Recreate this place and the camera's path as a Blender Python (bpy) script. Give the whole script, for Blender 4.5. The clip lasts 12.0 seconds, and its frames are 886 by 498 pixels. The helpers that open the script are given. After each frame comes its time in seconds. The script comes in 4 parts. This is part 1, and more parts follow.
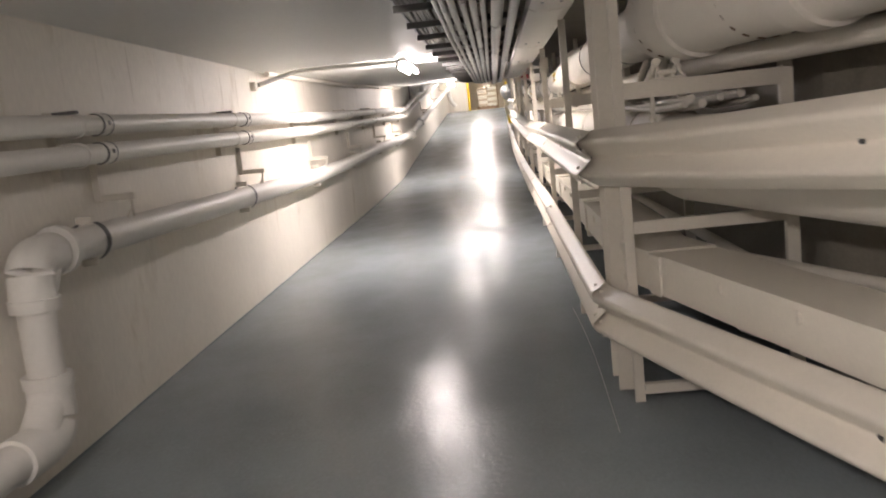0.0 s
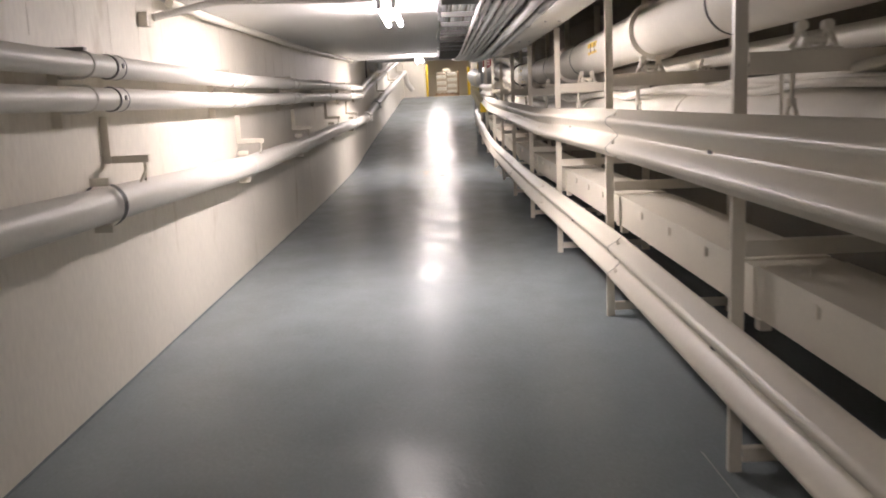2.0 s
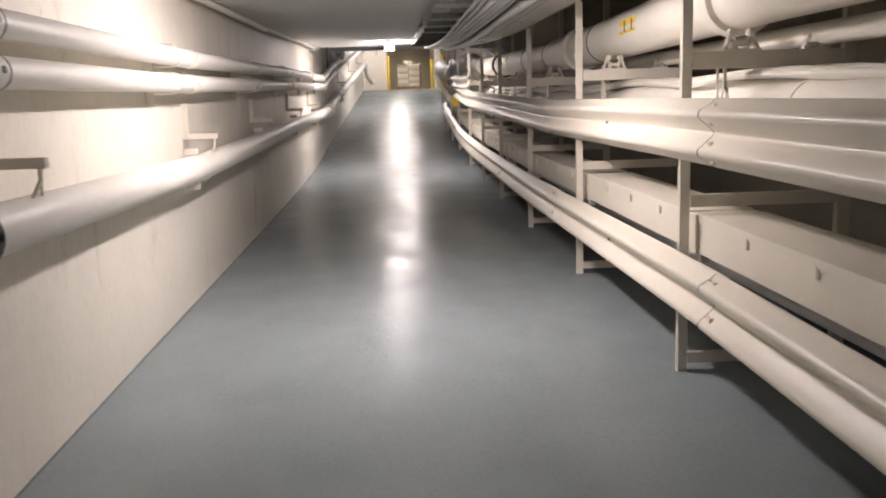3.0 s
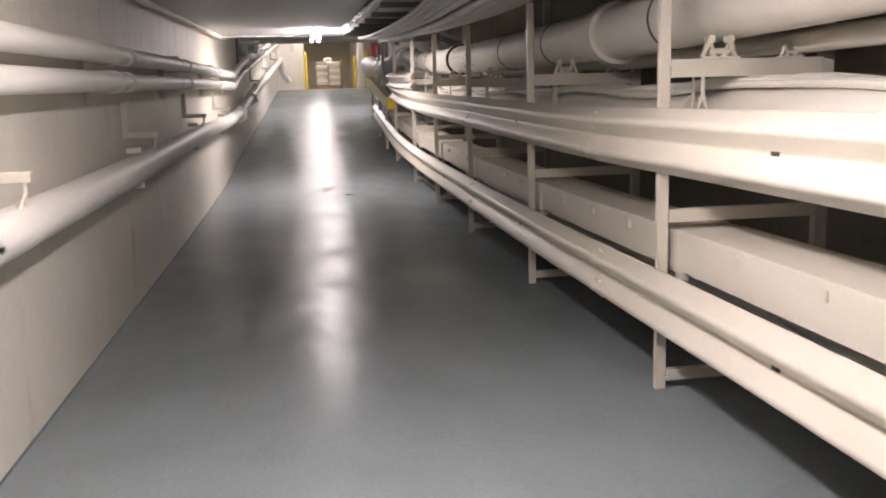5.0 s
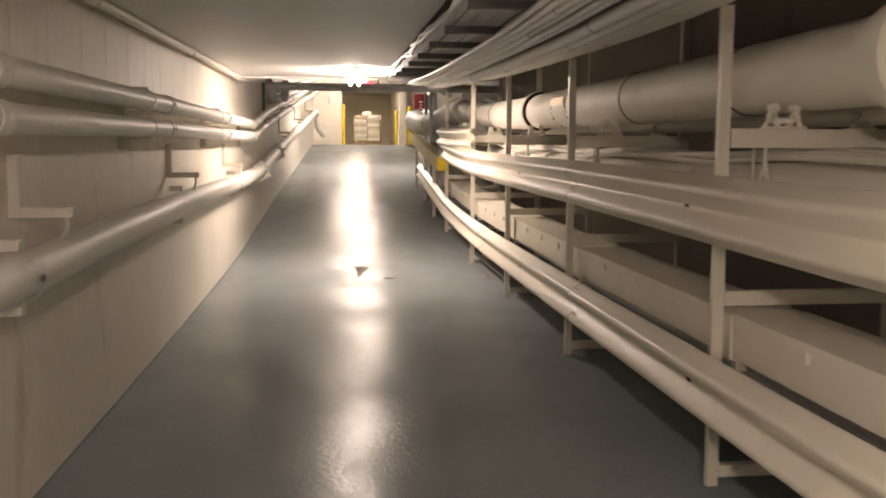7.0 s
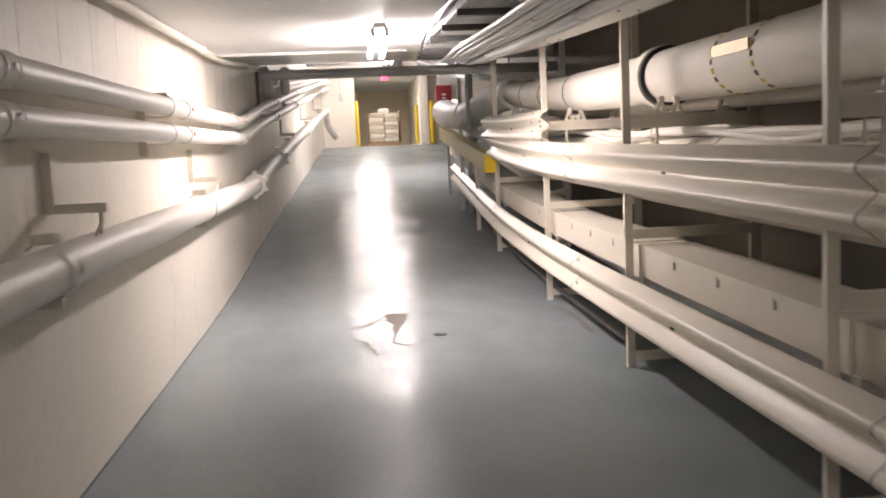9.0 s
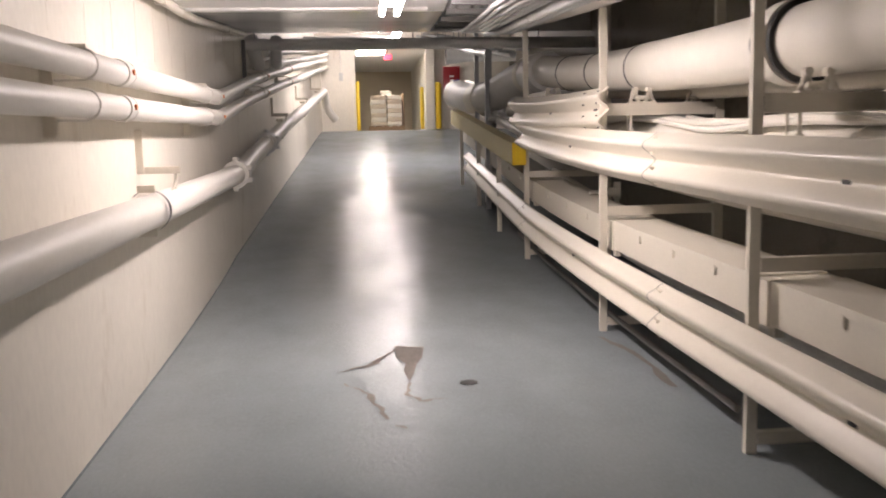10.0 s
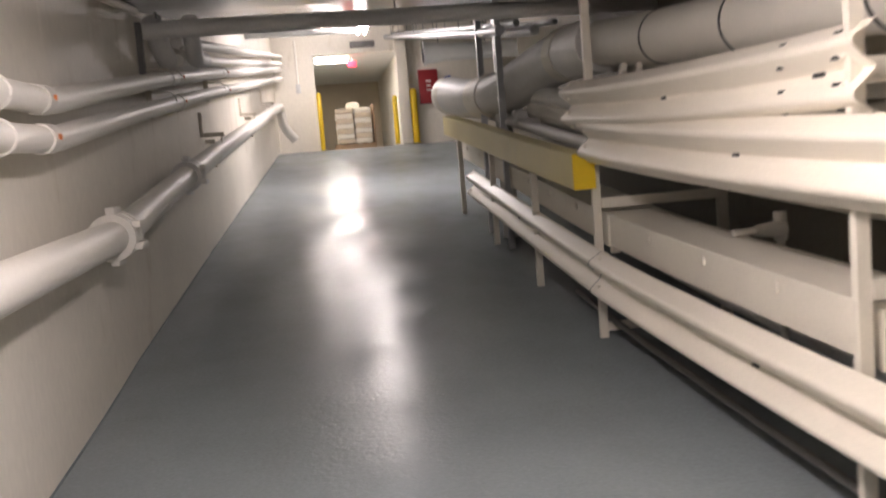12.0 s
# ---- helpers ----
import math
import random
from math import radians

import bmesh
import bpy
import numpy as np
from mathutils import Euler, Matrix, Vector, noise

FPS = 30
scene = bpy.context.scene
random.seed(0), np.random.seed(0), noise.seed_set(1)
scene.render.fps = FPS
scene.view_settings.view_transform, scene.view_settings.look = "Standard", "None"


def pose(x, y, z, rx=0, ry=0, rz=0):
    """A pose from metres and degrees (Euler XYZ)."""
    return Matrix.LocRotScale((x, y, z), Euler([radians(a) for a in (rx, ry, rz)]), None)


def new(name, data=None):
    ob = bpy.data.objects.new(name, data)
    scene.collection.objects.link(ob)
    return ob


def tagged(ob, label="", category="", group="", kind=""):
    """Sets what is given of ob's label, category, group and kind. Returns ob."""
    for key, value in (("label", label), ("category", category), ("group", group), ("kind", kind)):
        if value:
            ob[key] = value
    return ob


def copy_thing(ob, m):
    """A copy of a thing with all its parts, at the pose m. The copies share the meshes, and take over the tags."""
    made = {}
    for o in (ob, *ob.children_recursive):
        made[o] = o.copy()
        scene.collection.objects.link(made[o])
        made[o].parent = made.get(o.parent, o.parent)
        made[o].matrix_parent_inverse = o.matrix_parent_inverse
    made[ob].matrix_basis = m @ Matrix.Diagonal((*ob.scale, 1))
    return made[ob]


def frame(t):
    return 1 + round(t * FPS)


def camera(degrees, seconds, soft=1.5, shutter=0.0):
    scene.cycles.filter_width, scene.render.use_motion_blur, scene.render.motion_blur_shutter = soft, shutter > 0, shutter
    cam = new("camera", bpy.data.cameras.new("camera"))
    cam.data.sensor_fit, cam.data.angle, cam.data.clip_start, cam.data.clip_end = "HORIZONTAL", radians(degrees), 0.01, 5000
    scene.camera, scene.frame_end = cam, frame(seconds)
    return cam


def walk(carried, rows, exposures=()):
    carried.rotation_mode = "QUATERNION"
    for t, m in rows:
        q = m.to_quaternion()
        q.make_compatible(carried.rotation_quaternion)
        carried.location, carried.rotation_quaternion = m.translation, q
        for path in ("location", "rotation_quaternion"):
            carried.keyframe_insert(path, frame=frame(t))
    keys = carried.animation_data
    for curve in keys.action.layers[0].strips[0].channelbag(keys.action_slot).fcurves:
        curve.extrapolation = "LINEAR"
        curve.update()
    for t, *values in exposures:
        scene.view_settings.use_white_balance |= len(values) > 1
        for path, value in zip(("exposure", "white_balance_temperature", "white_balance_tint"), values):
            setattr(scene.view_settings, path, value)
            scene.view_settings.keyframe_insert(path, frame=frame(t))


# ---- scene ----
cam = camera(55.8, 12.0, soft=1.9, shutter=0.4)
ROWS = [
    (0.0, 0.003, 0.009, 1.400, 82.09, 5.93, 3.48),
    (0.5, -0.178, 0.825, 1.396, 81.70, 3.04, 2.66),
    (1.0, -0.325, 1.643, 1.403, 80.87, 4.95, 0.83),
    (1.5, -0.454, 2.448, 1.393, 80.97, 2.39, 0.34),
    (2.0, -0.594, 3.229, 1.383, 81.07, 2.29, -0.30),
    (2.5, -0.737, 4.010, 1.367, 80.88, 1.91, -0.82),
    (3.0, -0.938, 4.748, 1.369, 80.64, 1.71, -3.49),
    (5.0, -1.164, 7.595, 1.458, 80.46, 1.59, -9.35),
    (5.5, -1.157, 8.296, 1.482, 80.27, 0.88, -11.18),
    (6.0, -1.133, 8.993, 1.514, 80.60, 0.31, -10.87),
    (6.5, -1.152, 9.691, 1.524, 83.80, -0.45, -9.12),
    (7.0, -1.119, 10.400, 1.518, 84.44, -0.20, -7.00),
    (9.0, -1.168, 13.527, 1.559, 84.40, 2.54, -6.05),
    (9.5, -1.188, 14.319, 1.589, 85.01, 2.62, -6.27),
    (10.0, -1.208, 15.207, 1.607, 83.45, 1.28, -6.19),
    (10.5, -1.179, 16.041, 1.631, 84.39, -0.07, -6.27),
    (11.0, -1.197, 16.875, 1.652, 86.80, 0.45, -7.08),
    (11.5, -1.189, 17.729, 1.670, 87.83, 0.64, -7.51),
    (12.0, -1.171, 18.538, 1.689, 84.31, 4.66, -8.49),
]
walk(cam, [(t, pose(x, y, z, rx, ry, rz)) for t, x, y, z, rx, ry, rz in ROWS], [
    (0.0, 0.55, 6500, 12), (0.5, 0.44, 6450, 13), (1.5, 0.34, 6400, 13), (2.5, 0.06, 6450, 13), (3.0, -0.02, 6450, 13), (5.0, -0.06, 6350, 14), (5.5, 0.08, 6350, 15), (6.0, 0.28, 6200, 14), (6.5, 0.46, 6550, 13), (7.0, 0.30, 7750, 14),
    (9.0, 0.38, 6550, 14), (9.5, -0.03, 6700, 15), (10.0, -0.06, 6600, 15), (10.5, -0.40, 6400, 15), (11.0, -0.52, 6300, 15), (11.5, -0.40, 6300, 15), (12.0, -0.06, 6500, 14)])

# ---- light ----
world = bpy.data.worlds.new("world")
scene.world = world
world.use_nodes = True
world.node_tree.nodes["Background"].inputs[0].default_value = (0.02, 0.02, 0.022, 1)
world.node_tree.nodes["Background"].inputs[1].default_value = 0.2
TUBE_POWER = 182.0


# ---- materials ----
def material(name, colour, rough=0.5, metal=0.0, vary=0.08, grain=6.0, bump=0.15, fine=60.0, rough_vary=0.03, dirt=None, dirt_at=0.62,
             stretch=(1, 1, 1), bump_scale=0.01, dirt_scale=1.3, coat=0.0, rough_grain=0.0):
    m = bpy.data.materials.new(name)
    m.use_nodes = True
    nt = m.node_tree
    n, l = nt.nodes, nt.links
    b = n["Principled BSDF"]
    b.inputs["Metallic"].default_value = metal
    b.inputs["Coat Weight"].default_value = coat
    b.inputs["Coat Roughness"].default_value = 0.15
    mp = n.new("ShaderNodeMapping")
    mp.inputs["Scale"].default_value = stretch
    geo = n.new("ShaderNodeNewGeometry")
    l.new(geo.outputs["Position"], mp.inputs["Vector"])
    big = n.new("ShaderNodeTexNoise")
    big.inputs["Scale"].default_value, big.inputs["Detail"].default_value = grain, 5
    small = n.new("ShaderNodeTexNoise")
    small.inputs["Scale"].default_value, small.inputs["Detail"].default_value = fine, 4
    for t in (big, small):
        l.new(mp.outputs[0], t.inputs["Vector"])
    add = n.new("ShaderNodeMath")
    add.operation = "ADD"
    l.new(big.outputs[0], add.inputs[0])
    l.new(small.outputs[0], add.inputs[1])
    ramp = n.new("ShaderNodeMapRange")
    ramp.inputs["From Min"].default_value, ramp.inputs["From Max"].default_value = 0.6, 1.4
    l.new(add.outputs[0], ramp.inputs["Value"])
    mix = n.new("ShaderNodeMix")
    mix.data_type = "RGBA"
    lo = [max(c * (1 - vary), 0) for c in colour]
    hi = [min(c * (1 + vary), 0.95) for c in colour]
    mix.inputs["A"].default_value, mix.inputs["B"].default_value = (*lo, 1), (*hi, 1)
    l.new(ramp.outputs[0], mix.inputs["Factor"])
    out = mix.outputs["Result"]
    if dirt:
        spots = n.new("ShaderNodeTexNoise")
        spots.inputs["Scale"].default_value, spots.inputs["Detail"].default_value, spots.inputs["Roughness"].default_value = dirt_scale, 9, 0.7
        l.new(mp.outputs[0], spots.inputs["Vector"])
        r2 = n.new("ShaderNodeMapRange")
        r2.inputs["From Min"].default_value, r2.inputs["From Max"].default_value = dirt_at, dirt_at + 0.14
        l.new(spots.outputs[0], r2.inputs["Value"])
        mix2 = n.new("ShaderNodeMix")
        mix2.data_type = "RGBA"
        mix2.inputs["B"].default_value = (*dirt, 1)
        l.new(out, mix2.inputs["A"])
        l.new(r2.outputs[0], mix2.inputs["Factor"])
        out = mix2.outputs["Result"]
    l.new(out, b.inputs["Base Color"])
    rr = n.new("ShaderNodeMapRange")
    rr.inputs["To Min"].default_value, rr.inputs["To Max"].default_value = max(rough - rough_vary, 0.02), min(rough + rough_vary, 1)
    rr.inputs["From Min"].default_value, rr.inputs["From Max"].default_value = 0.3, 0.7
    wear = big
    if rough_grain:
        wear = n.new("ShaderNodeTexNoise")
        wear.inputs["Scale"].default_value, wear.inputs["Detail"].default_value = rough_grain, 6
        l.new(mp.outputs[0], wear.inputs["Vector"])
    l.new(wear.outputs[0], rr.inputs["Value"])
    l.new(rr.outputs[0], b.inputs["Roughness"])
    bp = n.new("ShaderNodeBump")
    bp.inputs["Strength"].default_value, bp.inputs["Distance"].default_value = bump, bump_scale
    l.new(add.outputs[0], bp.inputs["Height"])
    l.new(bp.outputs[0], b.inputs["Normal"])
    return m


def glow(name, colour, strength):
    m = bpy.data.materials.new(name)
    m.use_nodes = True
    b = m.node_tree.nodes["Principled BSDF"]
    b.inputs["Base Color"].default_value = (*colour, 1)
    b.inputs["Emission Color"].default_value = (*colour, 1)
    b.inputs["Emission Strength"].default_value = strength
    return m


WALL = material("painted_concrete", (0.78, 0.735, 0.65), 0.55, vary=0.08, grain=1.6, fine=38, bump=0.25, bump_scale=0.006, dirt=(0.60, 0.54, 0.44), dirt_at=0.58, dirt_scale=2.4, stretch=(1, 1, 0.35))
# Tan concrete, its base colour darkened to hold the shade inside the rack.
BACKWALL = material("shaded_dusty_concrete", (0.25, 0.225, 0.18), 0.7, vary=0.15, grain=1.5, fine=40, bump=0.3, bump_scale=0.006, dirt=(0.15, 0.135, 0.11), dirt_at=0.58, dirt_scale=2.0)
GLOSSCEIL = material("gloss_ceiling_paint", (0.66, 0.665, 0.67), 0.17, vary=0.05, grain=0.9, fine=25, bump=0.05, bump_scale=0.003)
CEIL = material("ceiling_paint", (0.78, 0.77, 0.745), 0.5, vary=0.05, grain=0.9, fine=25, bump=0.2, bump_scale=0.006)
FLOOR = material("epoxy_floor", (0.232, 0.260, 0.272), 0.232, vary=0.12, grain=1.3, fine=60, bump=0.10, bump_scale=0.002, rough_vary=0.03, rough_grain=1.8, dirt=(0.40, 0.42, 0.43), dirt_at=0.64, dirt_scale=60)
FLOOR.node_tree.nodes["Principled BSDF"].inputs["Specular IOR Level"].default_value = 0.19


def uneven(m, scale, height, along=(1, 1, 1)):
    """Lay slow trowel waves under a material's fine bump."""
    nt = m.node_tree
    geo = nt.nodes.new("ShaderNodeNewGeometry")
    wave = nt.nodes.new("ShaderNodeTexNoise")
    wave.inputs["Scale"].default_value, wave.inputs["Detail"].default_value = scale, 2
    turn = nt.nodes.new("ShaderNodeMapping")
    turn.inputs["Scale"].default_value = along
    nt.links.new(geo.outputs["Position"], turn.inputs["Vector"])
    nt.links.new(turn.outputs[0], wave.inputs["Vector"])
    low = nt.nodes.new("ShaderNodeBump")
    low.inputs["Strength"].default_value, low.inputs["Distance"].default_value = 1.0, height
    nt.links.new(wave.outputs[0], low.inputs["Height"])
    top = [k for k in nt.nodes if k.bl_idname == "ShaderNodeBump" and k != low and not k.inputs["Normal"].is_linked][0]
    nt.links.new(low.outputs[0], top.inputs["Normal"])


uneven(FLOOR, 30.0, 0.0022)
uneven(FLOOR, 2.2, 0.0016, (0.3, 2.0, 1))


def scuffed(m, scale, low, high):
    """Foot and trolley wear: patches where the gloss has gone from the paint."""
    nt = m.node_tree
    shine = nt.nodes["Principled BSDF"]
    paint = shine.inputs["Base Color"].links[0].from_socket
    dull = nt.nodes.new("ShaderNodeBsdfDiffuse")
    nt.links.new(paint, dull.inputs["Color"])
    geo = nt.nodes.new("ShaderNodeNewGeometry")
    turn = nt.nodes.new("ShaderNodeMapping")
    turn.inputs["Scale"].default_value = (1.3, 0.8, 1)
    nt.links.new(geo.outputs["Position"], turn.inputs["Vector"])
    patch = nt.nodes.new("ShaderNodeTexNoise")
    patch.inputs["Scale"].default_value, patch.inputs["Detail"].default_value, patch.inputs["Roughness"].default_value = scale, 8, 0.62
    nt.links.new(turn.outputs[0], patch.inputs["Vector"])
    spread = nt.nodes.new("ShaderNodeMapRange")
    spread.inputs["From Min"].default_value, spread.inputs["From Max"].default_value = 0.36, 0.62
    spread.inputs["To Min"].default_value, spread.inputs["To Max"].default_value = low, high
    nt.links.new(patch.outputs[0], spread.inputs["Value"])
    both = nt.nodes.new("ShaderNodeMixShader")
    nt.links.new(spread.outputs[0], both.inputs[0])
    nt.links.new(shine.outputs[0], both.inputs[1])
    nt.links.new(dull.outputs[0], both.inputs[2])
    end = [k for k in nt.nodes if k.bl_idname == "ShaderNodeOutputMaterial"][0]
    nt.links.new(both.outputs[0], end.inputs["Surface"])


scuffed(FLOOR, 1.7, 0.10, 0.66)
uneven(WALL, 3.2, 0.006)
uneven(CEIL, 1.6, 0.008)
RAIL = material("cream_rail_paint", (0.76, 0.705, 0.605), 0.40, vary=0.05, grain=3, fine=50, bump=0.10, bump_scale=0.003, dirt=(0.36, 0.31, 0.25), dirt_at=0.74, dirt_scale=5)
RACK = material("cream_steel_paint", (0.73, 0.68, 0.585), 0.38, vary=0.05, grain=4, fine=60, bump=0.08, bump_scale=0.003, dirt=(0.38, 0.33, 0.26), dirt_at=0.72, dirt_scale=6)
PIPE = material("painted_pipe", (0.78, 0.75, 0.69), 0.48, vary=0.04, grain=3, fine=40, bump=0.06, bump_scale=0.003, dirt=(0.45, 0.41, 0.35), dirt_at=0.75, dirt_scale=4)
LAGGING = material("canvas_lagging", (0.80, 0.76, 0.68), 0.55, vary=0.06, grain=5, fine=140, bump=0.4, bump_scale=0.004, dirt=(0.42, 0.36, 0.28), dirt_at=0.72, dirt_scale=4)
DUCT = material("duct_paint", (0.76, 0.71, 0.61), 0.45, vary=0.05, grain=3, fine=55, bump=0.15, bump_scale=0.004, dirt=(0.40, 0.34, 0.27), dirt_at=0.73, dirt_scale=5)
GALV = material("galvanised_steel", (0.42, 0.43, 0.44), 0.42, metal=0.7, vary=0.15, grain=14, fine=90, bump=0.08, bump_scale=0.003)
CONDUIT = material("grey_conduit", (0.56, 0.56, 0.545), 0.38, metal=0.1, vary=0.08, grain=5, fine=60, bump=0.05, bump_scale=0.002)
GREYPIPE = material("grey_pipe_jacket", (0.70, 0.685, 0.66), 0.55, metal=0.0, vary=0.10, grain=4, fine=60, bump=0.15, bump_scale=0.004)
DARKSTEEL = material("dark_steel", (0.16, 0.155, 0.15), 0.5, metal=0.4, vary=0.15, grain=8, fine=70, bump=0.1, bump_scale=0.003)
BLACK = material("black_rubber", (0.03, 0.029, 0.028), 0.55, vary=0.2, grain=20, fine=90, bump=0.1, bump_scale=0.002)
BROWN = material("brown_mark", (0.16, 0.09, 0.04), 0.6, vary=0.25, grain=30, fine=120, bump=0.1, bump_scale=0.001)
YELLOW = material("yellow_paint", (0.78, 0.53, 0.02), 0.42, vary=0.06, grain=4, fine=60, bump=0.08, bump_scale=0.002, dirt=(0.5, 0.33, 0.05), dirt_at=0.72, dirt_scale=7)
# Dirty yellow of the guard beam's long sides, their shade put into the colour.
DULLYELLOW = material("shaded_yellow_paint", (0.60, 0.51, 0.24), 0.45, vary=0.08, grain=4, fine=60, bump=0.08, bump_scale=0.002, dirt=(0.34, 0.27, 0.12), dirt_at=0.70, dirt_scale=7)
RED = material("red_paint", (0.28, 0.02, 0.025), 0.4, vary=0.08, grain=5, fine=50, bump=0.05, bump_scale=0.002)
WHITE = material("white_paint", (0.78, 0.77, 0.74), 0.4, vary=0.04, grain=5, fine=50, bump=0.05, bump_scale=0.002)
FOIL = material("foil_tape", (0.44, 0.38, 0.28), 0.45, metal=0.9, vary=0.1, grain=25, fine=120, bump=0.7, bump_scale=0.004)
CARTON = material("carton", (0.56, 0.48, 0.38), 0.7, vary=0.10, grain=5, fine=80, bump=0.1, bump_scale=0.002)
SACK = material("pale_sack", (0.72, 0.69, 0.62), 0.5, vary=0.08, grain=7, fine=60, bump=0.3, bump_scale=0.006)
WOOD = material("pallet_wood", (0.30, 0.20, 0.12), 0.7, vary=0.2, grain=6, fine=60, bump=0.2, bump_scale=0.003, stretch=(1, 8, 8))
BLUE = material("blue_tape", (0.03, 0.12, 0.5), 0.5, vary=0.1)
ORANGE = material("orange_tag", (0.75, 0.22, 0.05), 0.5, vary=0.1)
SCRAPE = material("worn_floor_patch", (0.15, 0.135, 0.12), 0.8, vary=0.25, grain=9, fine=60, bump=0.15, bump_scale=0.003)
ROOMWALL = material("store_wall_paint", (0.56, 0.48, 0.36), 0.5, vary=0.06, grain=2, fine=40, bump=0.15, bump_scale=0.004)
TUBE = glow("fluorescent_tube", (1.0, 0.90, 0.875), TUBE_POWER)
NEWTUBE = glow("newer_fluorescent_tube", (1.0, 0.91, 0.88), TUBE_POWER * 1.4)
OLDTUBE = glow("older_fluorescent_tube", (1.0, 0.90, 0.86), TUBE_POWER * 0.8)
PANEL = glow("light_panel", (1.0, 0.94, 0.85), 50.0)
EXIT = glow("exit_red", (1.0, 0.03, 0.06), 4.0)

# ---- plan: the floor rises slowly, then climbs as a ramp ----
# Numbers along the tunnel are in plan strides; LONG turns them into metres, so that the
# crash rail panels come out at their standard length of 3.81 m.
LONG = 0.932
FLOOR_Y = (-6, 3, 4.5, 6.4, 8.4, 10.5, 12.6, 15, 17.65, 20.15, 22.6, 25.2, 28.3, 29.2, 40.5, 60)
FLOOR_Z = (-0.22, -0.21, -0.185, -0.13, -0.085, -0.04, 0.005, 0.055, 0.115, 0.195, 0.28, 0.45, 0.83, 0.945, 2.27, 2.27)
CEIL_Y = (-6, 5, 10, 16.2, 21, 23.3, 27.3, 29.2, 40.5)
CEIL_Z = (2.26, 2.24, 2.25, 2.41, 2.60, 2.68, 3.06, 3.30, 4.95)


def fz(y):
    """The floor's height, its breaks of slope eased over two metres."""
    return float(np.mean(np.interp(np.linspace(y - 1.0, y + 1.0, 9), FLOOR_Y, FLOOR_Z)))


def rz(y):
    """The level from which the rack is hung; it falls less than the floor where the walk begins."""
    return fz(y) + float(np.interp(y, (2, 5, 7, 9.7, 12.4, 14), (0.16, 0.085, 0.06, 0.045, 0.02, 0)))


def cz(y):
    return float(np.interp(y, CEIL_Y, CEIL_Z))


def tz(y):
    """The underside of the trunking that lies on the rack posts."""
    return fz(y) + float(np.interp(y, (0, 4, 6.4, 8.4, 10.5, 12.6, 16, 20, 22.4, 24, 27), (2.36, 2.35, 2.275, 2.235, 2.21, 2.19, 2.17, 2.23, 2.30, 2.34, 2.38)))


def wall_x(y):
    """The wall that carries the pipes bends inwards on the ramp."""
    return -2.47 + max(0, y - 26) * 0.036


def rack_dx(y):
    """The rack and its rails swing away where the walk begins."""
    return max(0, 5.05 - y) * 0.30


def steps(y0, y1, d=0.65):
    n = max(1, math.ceil((y1 - y0) / d))
    ys = {round(y0 + (y1 - y0) * i / n, 4) for i in range(n + 1)}
    ys |= {v for v in (5.05, 25.2, 40.5) if y0 < v < y1}
    return sorted(ys)


# ---- mesh tools ----
BASE = {}


def true(p):
    """A place of the plan, in metres."""
    return Vector((p[0], p[1] * LONG, p[2]))


def spot(x, y, z):
    return pose(x, y * LONG, z)


def thing(name, label, category, base, group="", kind=""):
    ob = tagged(new(name), label, category, group, kind)
    ob.location = true(base)
    ob.empty_display_size = 0.05
    BASE[ob.name] = Vector(base)
    return ob


def finish(bm, name, mat, origin, smooth=True):
    if len(bm.verts):
        bmesh.ops.recalc_face_normals(bm, faces=bm.faces[:])
        for v in bm.verts:
            v.co = true(v.co - Vector(origin))
    me = bpy.data.meshes.new(name)
    bm.to_mesh(me)
    bm.free()
    me.materials.append(mat)
    if smooth:
        me.shade_smooth()
        me.set_sharp_from_angle(angle=radians(38))
    return me


def part(name, bm, mat, parent, label="", smooth=True):
    """One mesh under a thing or a part; the bmesh is in world metres."""
    o = BASE[parent.name]
    ob = new(name, finish(bm, name, mat, o, smooth))
    ob.parent = parent
    BASE[ob.name] = o
    return tagged(ob, label) if label else ob


def solid(name, bm, mat, label, category, base=(0, 0, 0), group="", kind="", smooth=True):
    ob = new(name, finish(bm, name, mat, base, smooth))
    ob.location = true(base)
    BASE[ob.name] = Vector(base)
    return tagged(ob, label, category, group, kind)


def box(bm, x0, x1, y0, y1, z0, z1, bevel=0.0):
    made = bmesh.ops.create_cube(bm, size=1)["verts"]
    for v in made:
        v.co = Vector(((x0 + x1) / 2 + v.co.x * (x1 - x0), (y0 + y1) / 2 + v.co.y * (y1 - y0), (z0 + z1) / 2 + v.co.z * (z1 - z0)))
    if bevel:
        es = {e for v in made for e in v.link_edges}
        bmesh.ops.bevel(bm, geom=list(es), offset=bevel, segments=2, affect="EDGES", profile=0.6)
    return bm


def sweep(bm, loop, stations, closed=True, caps=True):
    """Carry a loop of (across, up) along stations (x, y, z), upright."""
    rings = []
    for s in stations:
        x, y, z = s[:3]
        k = s[3] if len(s) > 3 else 1.0
        rings.append([bm.verts.new((x + u * k, y, z + v * k)) for u, v in loop])
    n = len(loop)
    for a, b in zip(rings, rings[1:]):
        for i in range(n if closed else n - 1):
            bm.faces.new((a[i], a[(i + 1) % n], b[(i + 1) % n], b[i]))
    if caps and closed:
        bm.faces.new(rings[0])
        bm.faces.new(rings[-1][::-1])
    return bm


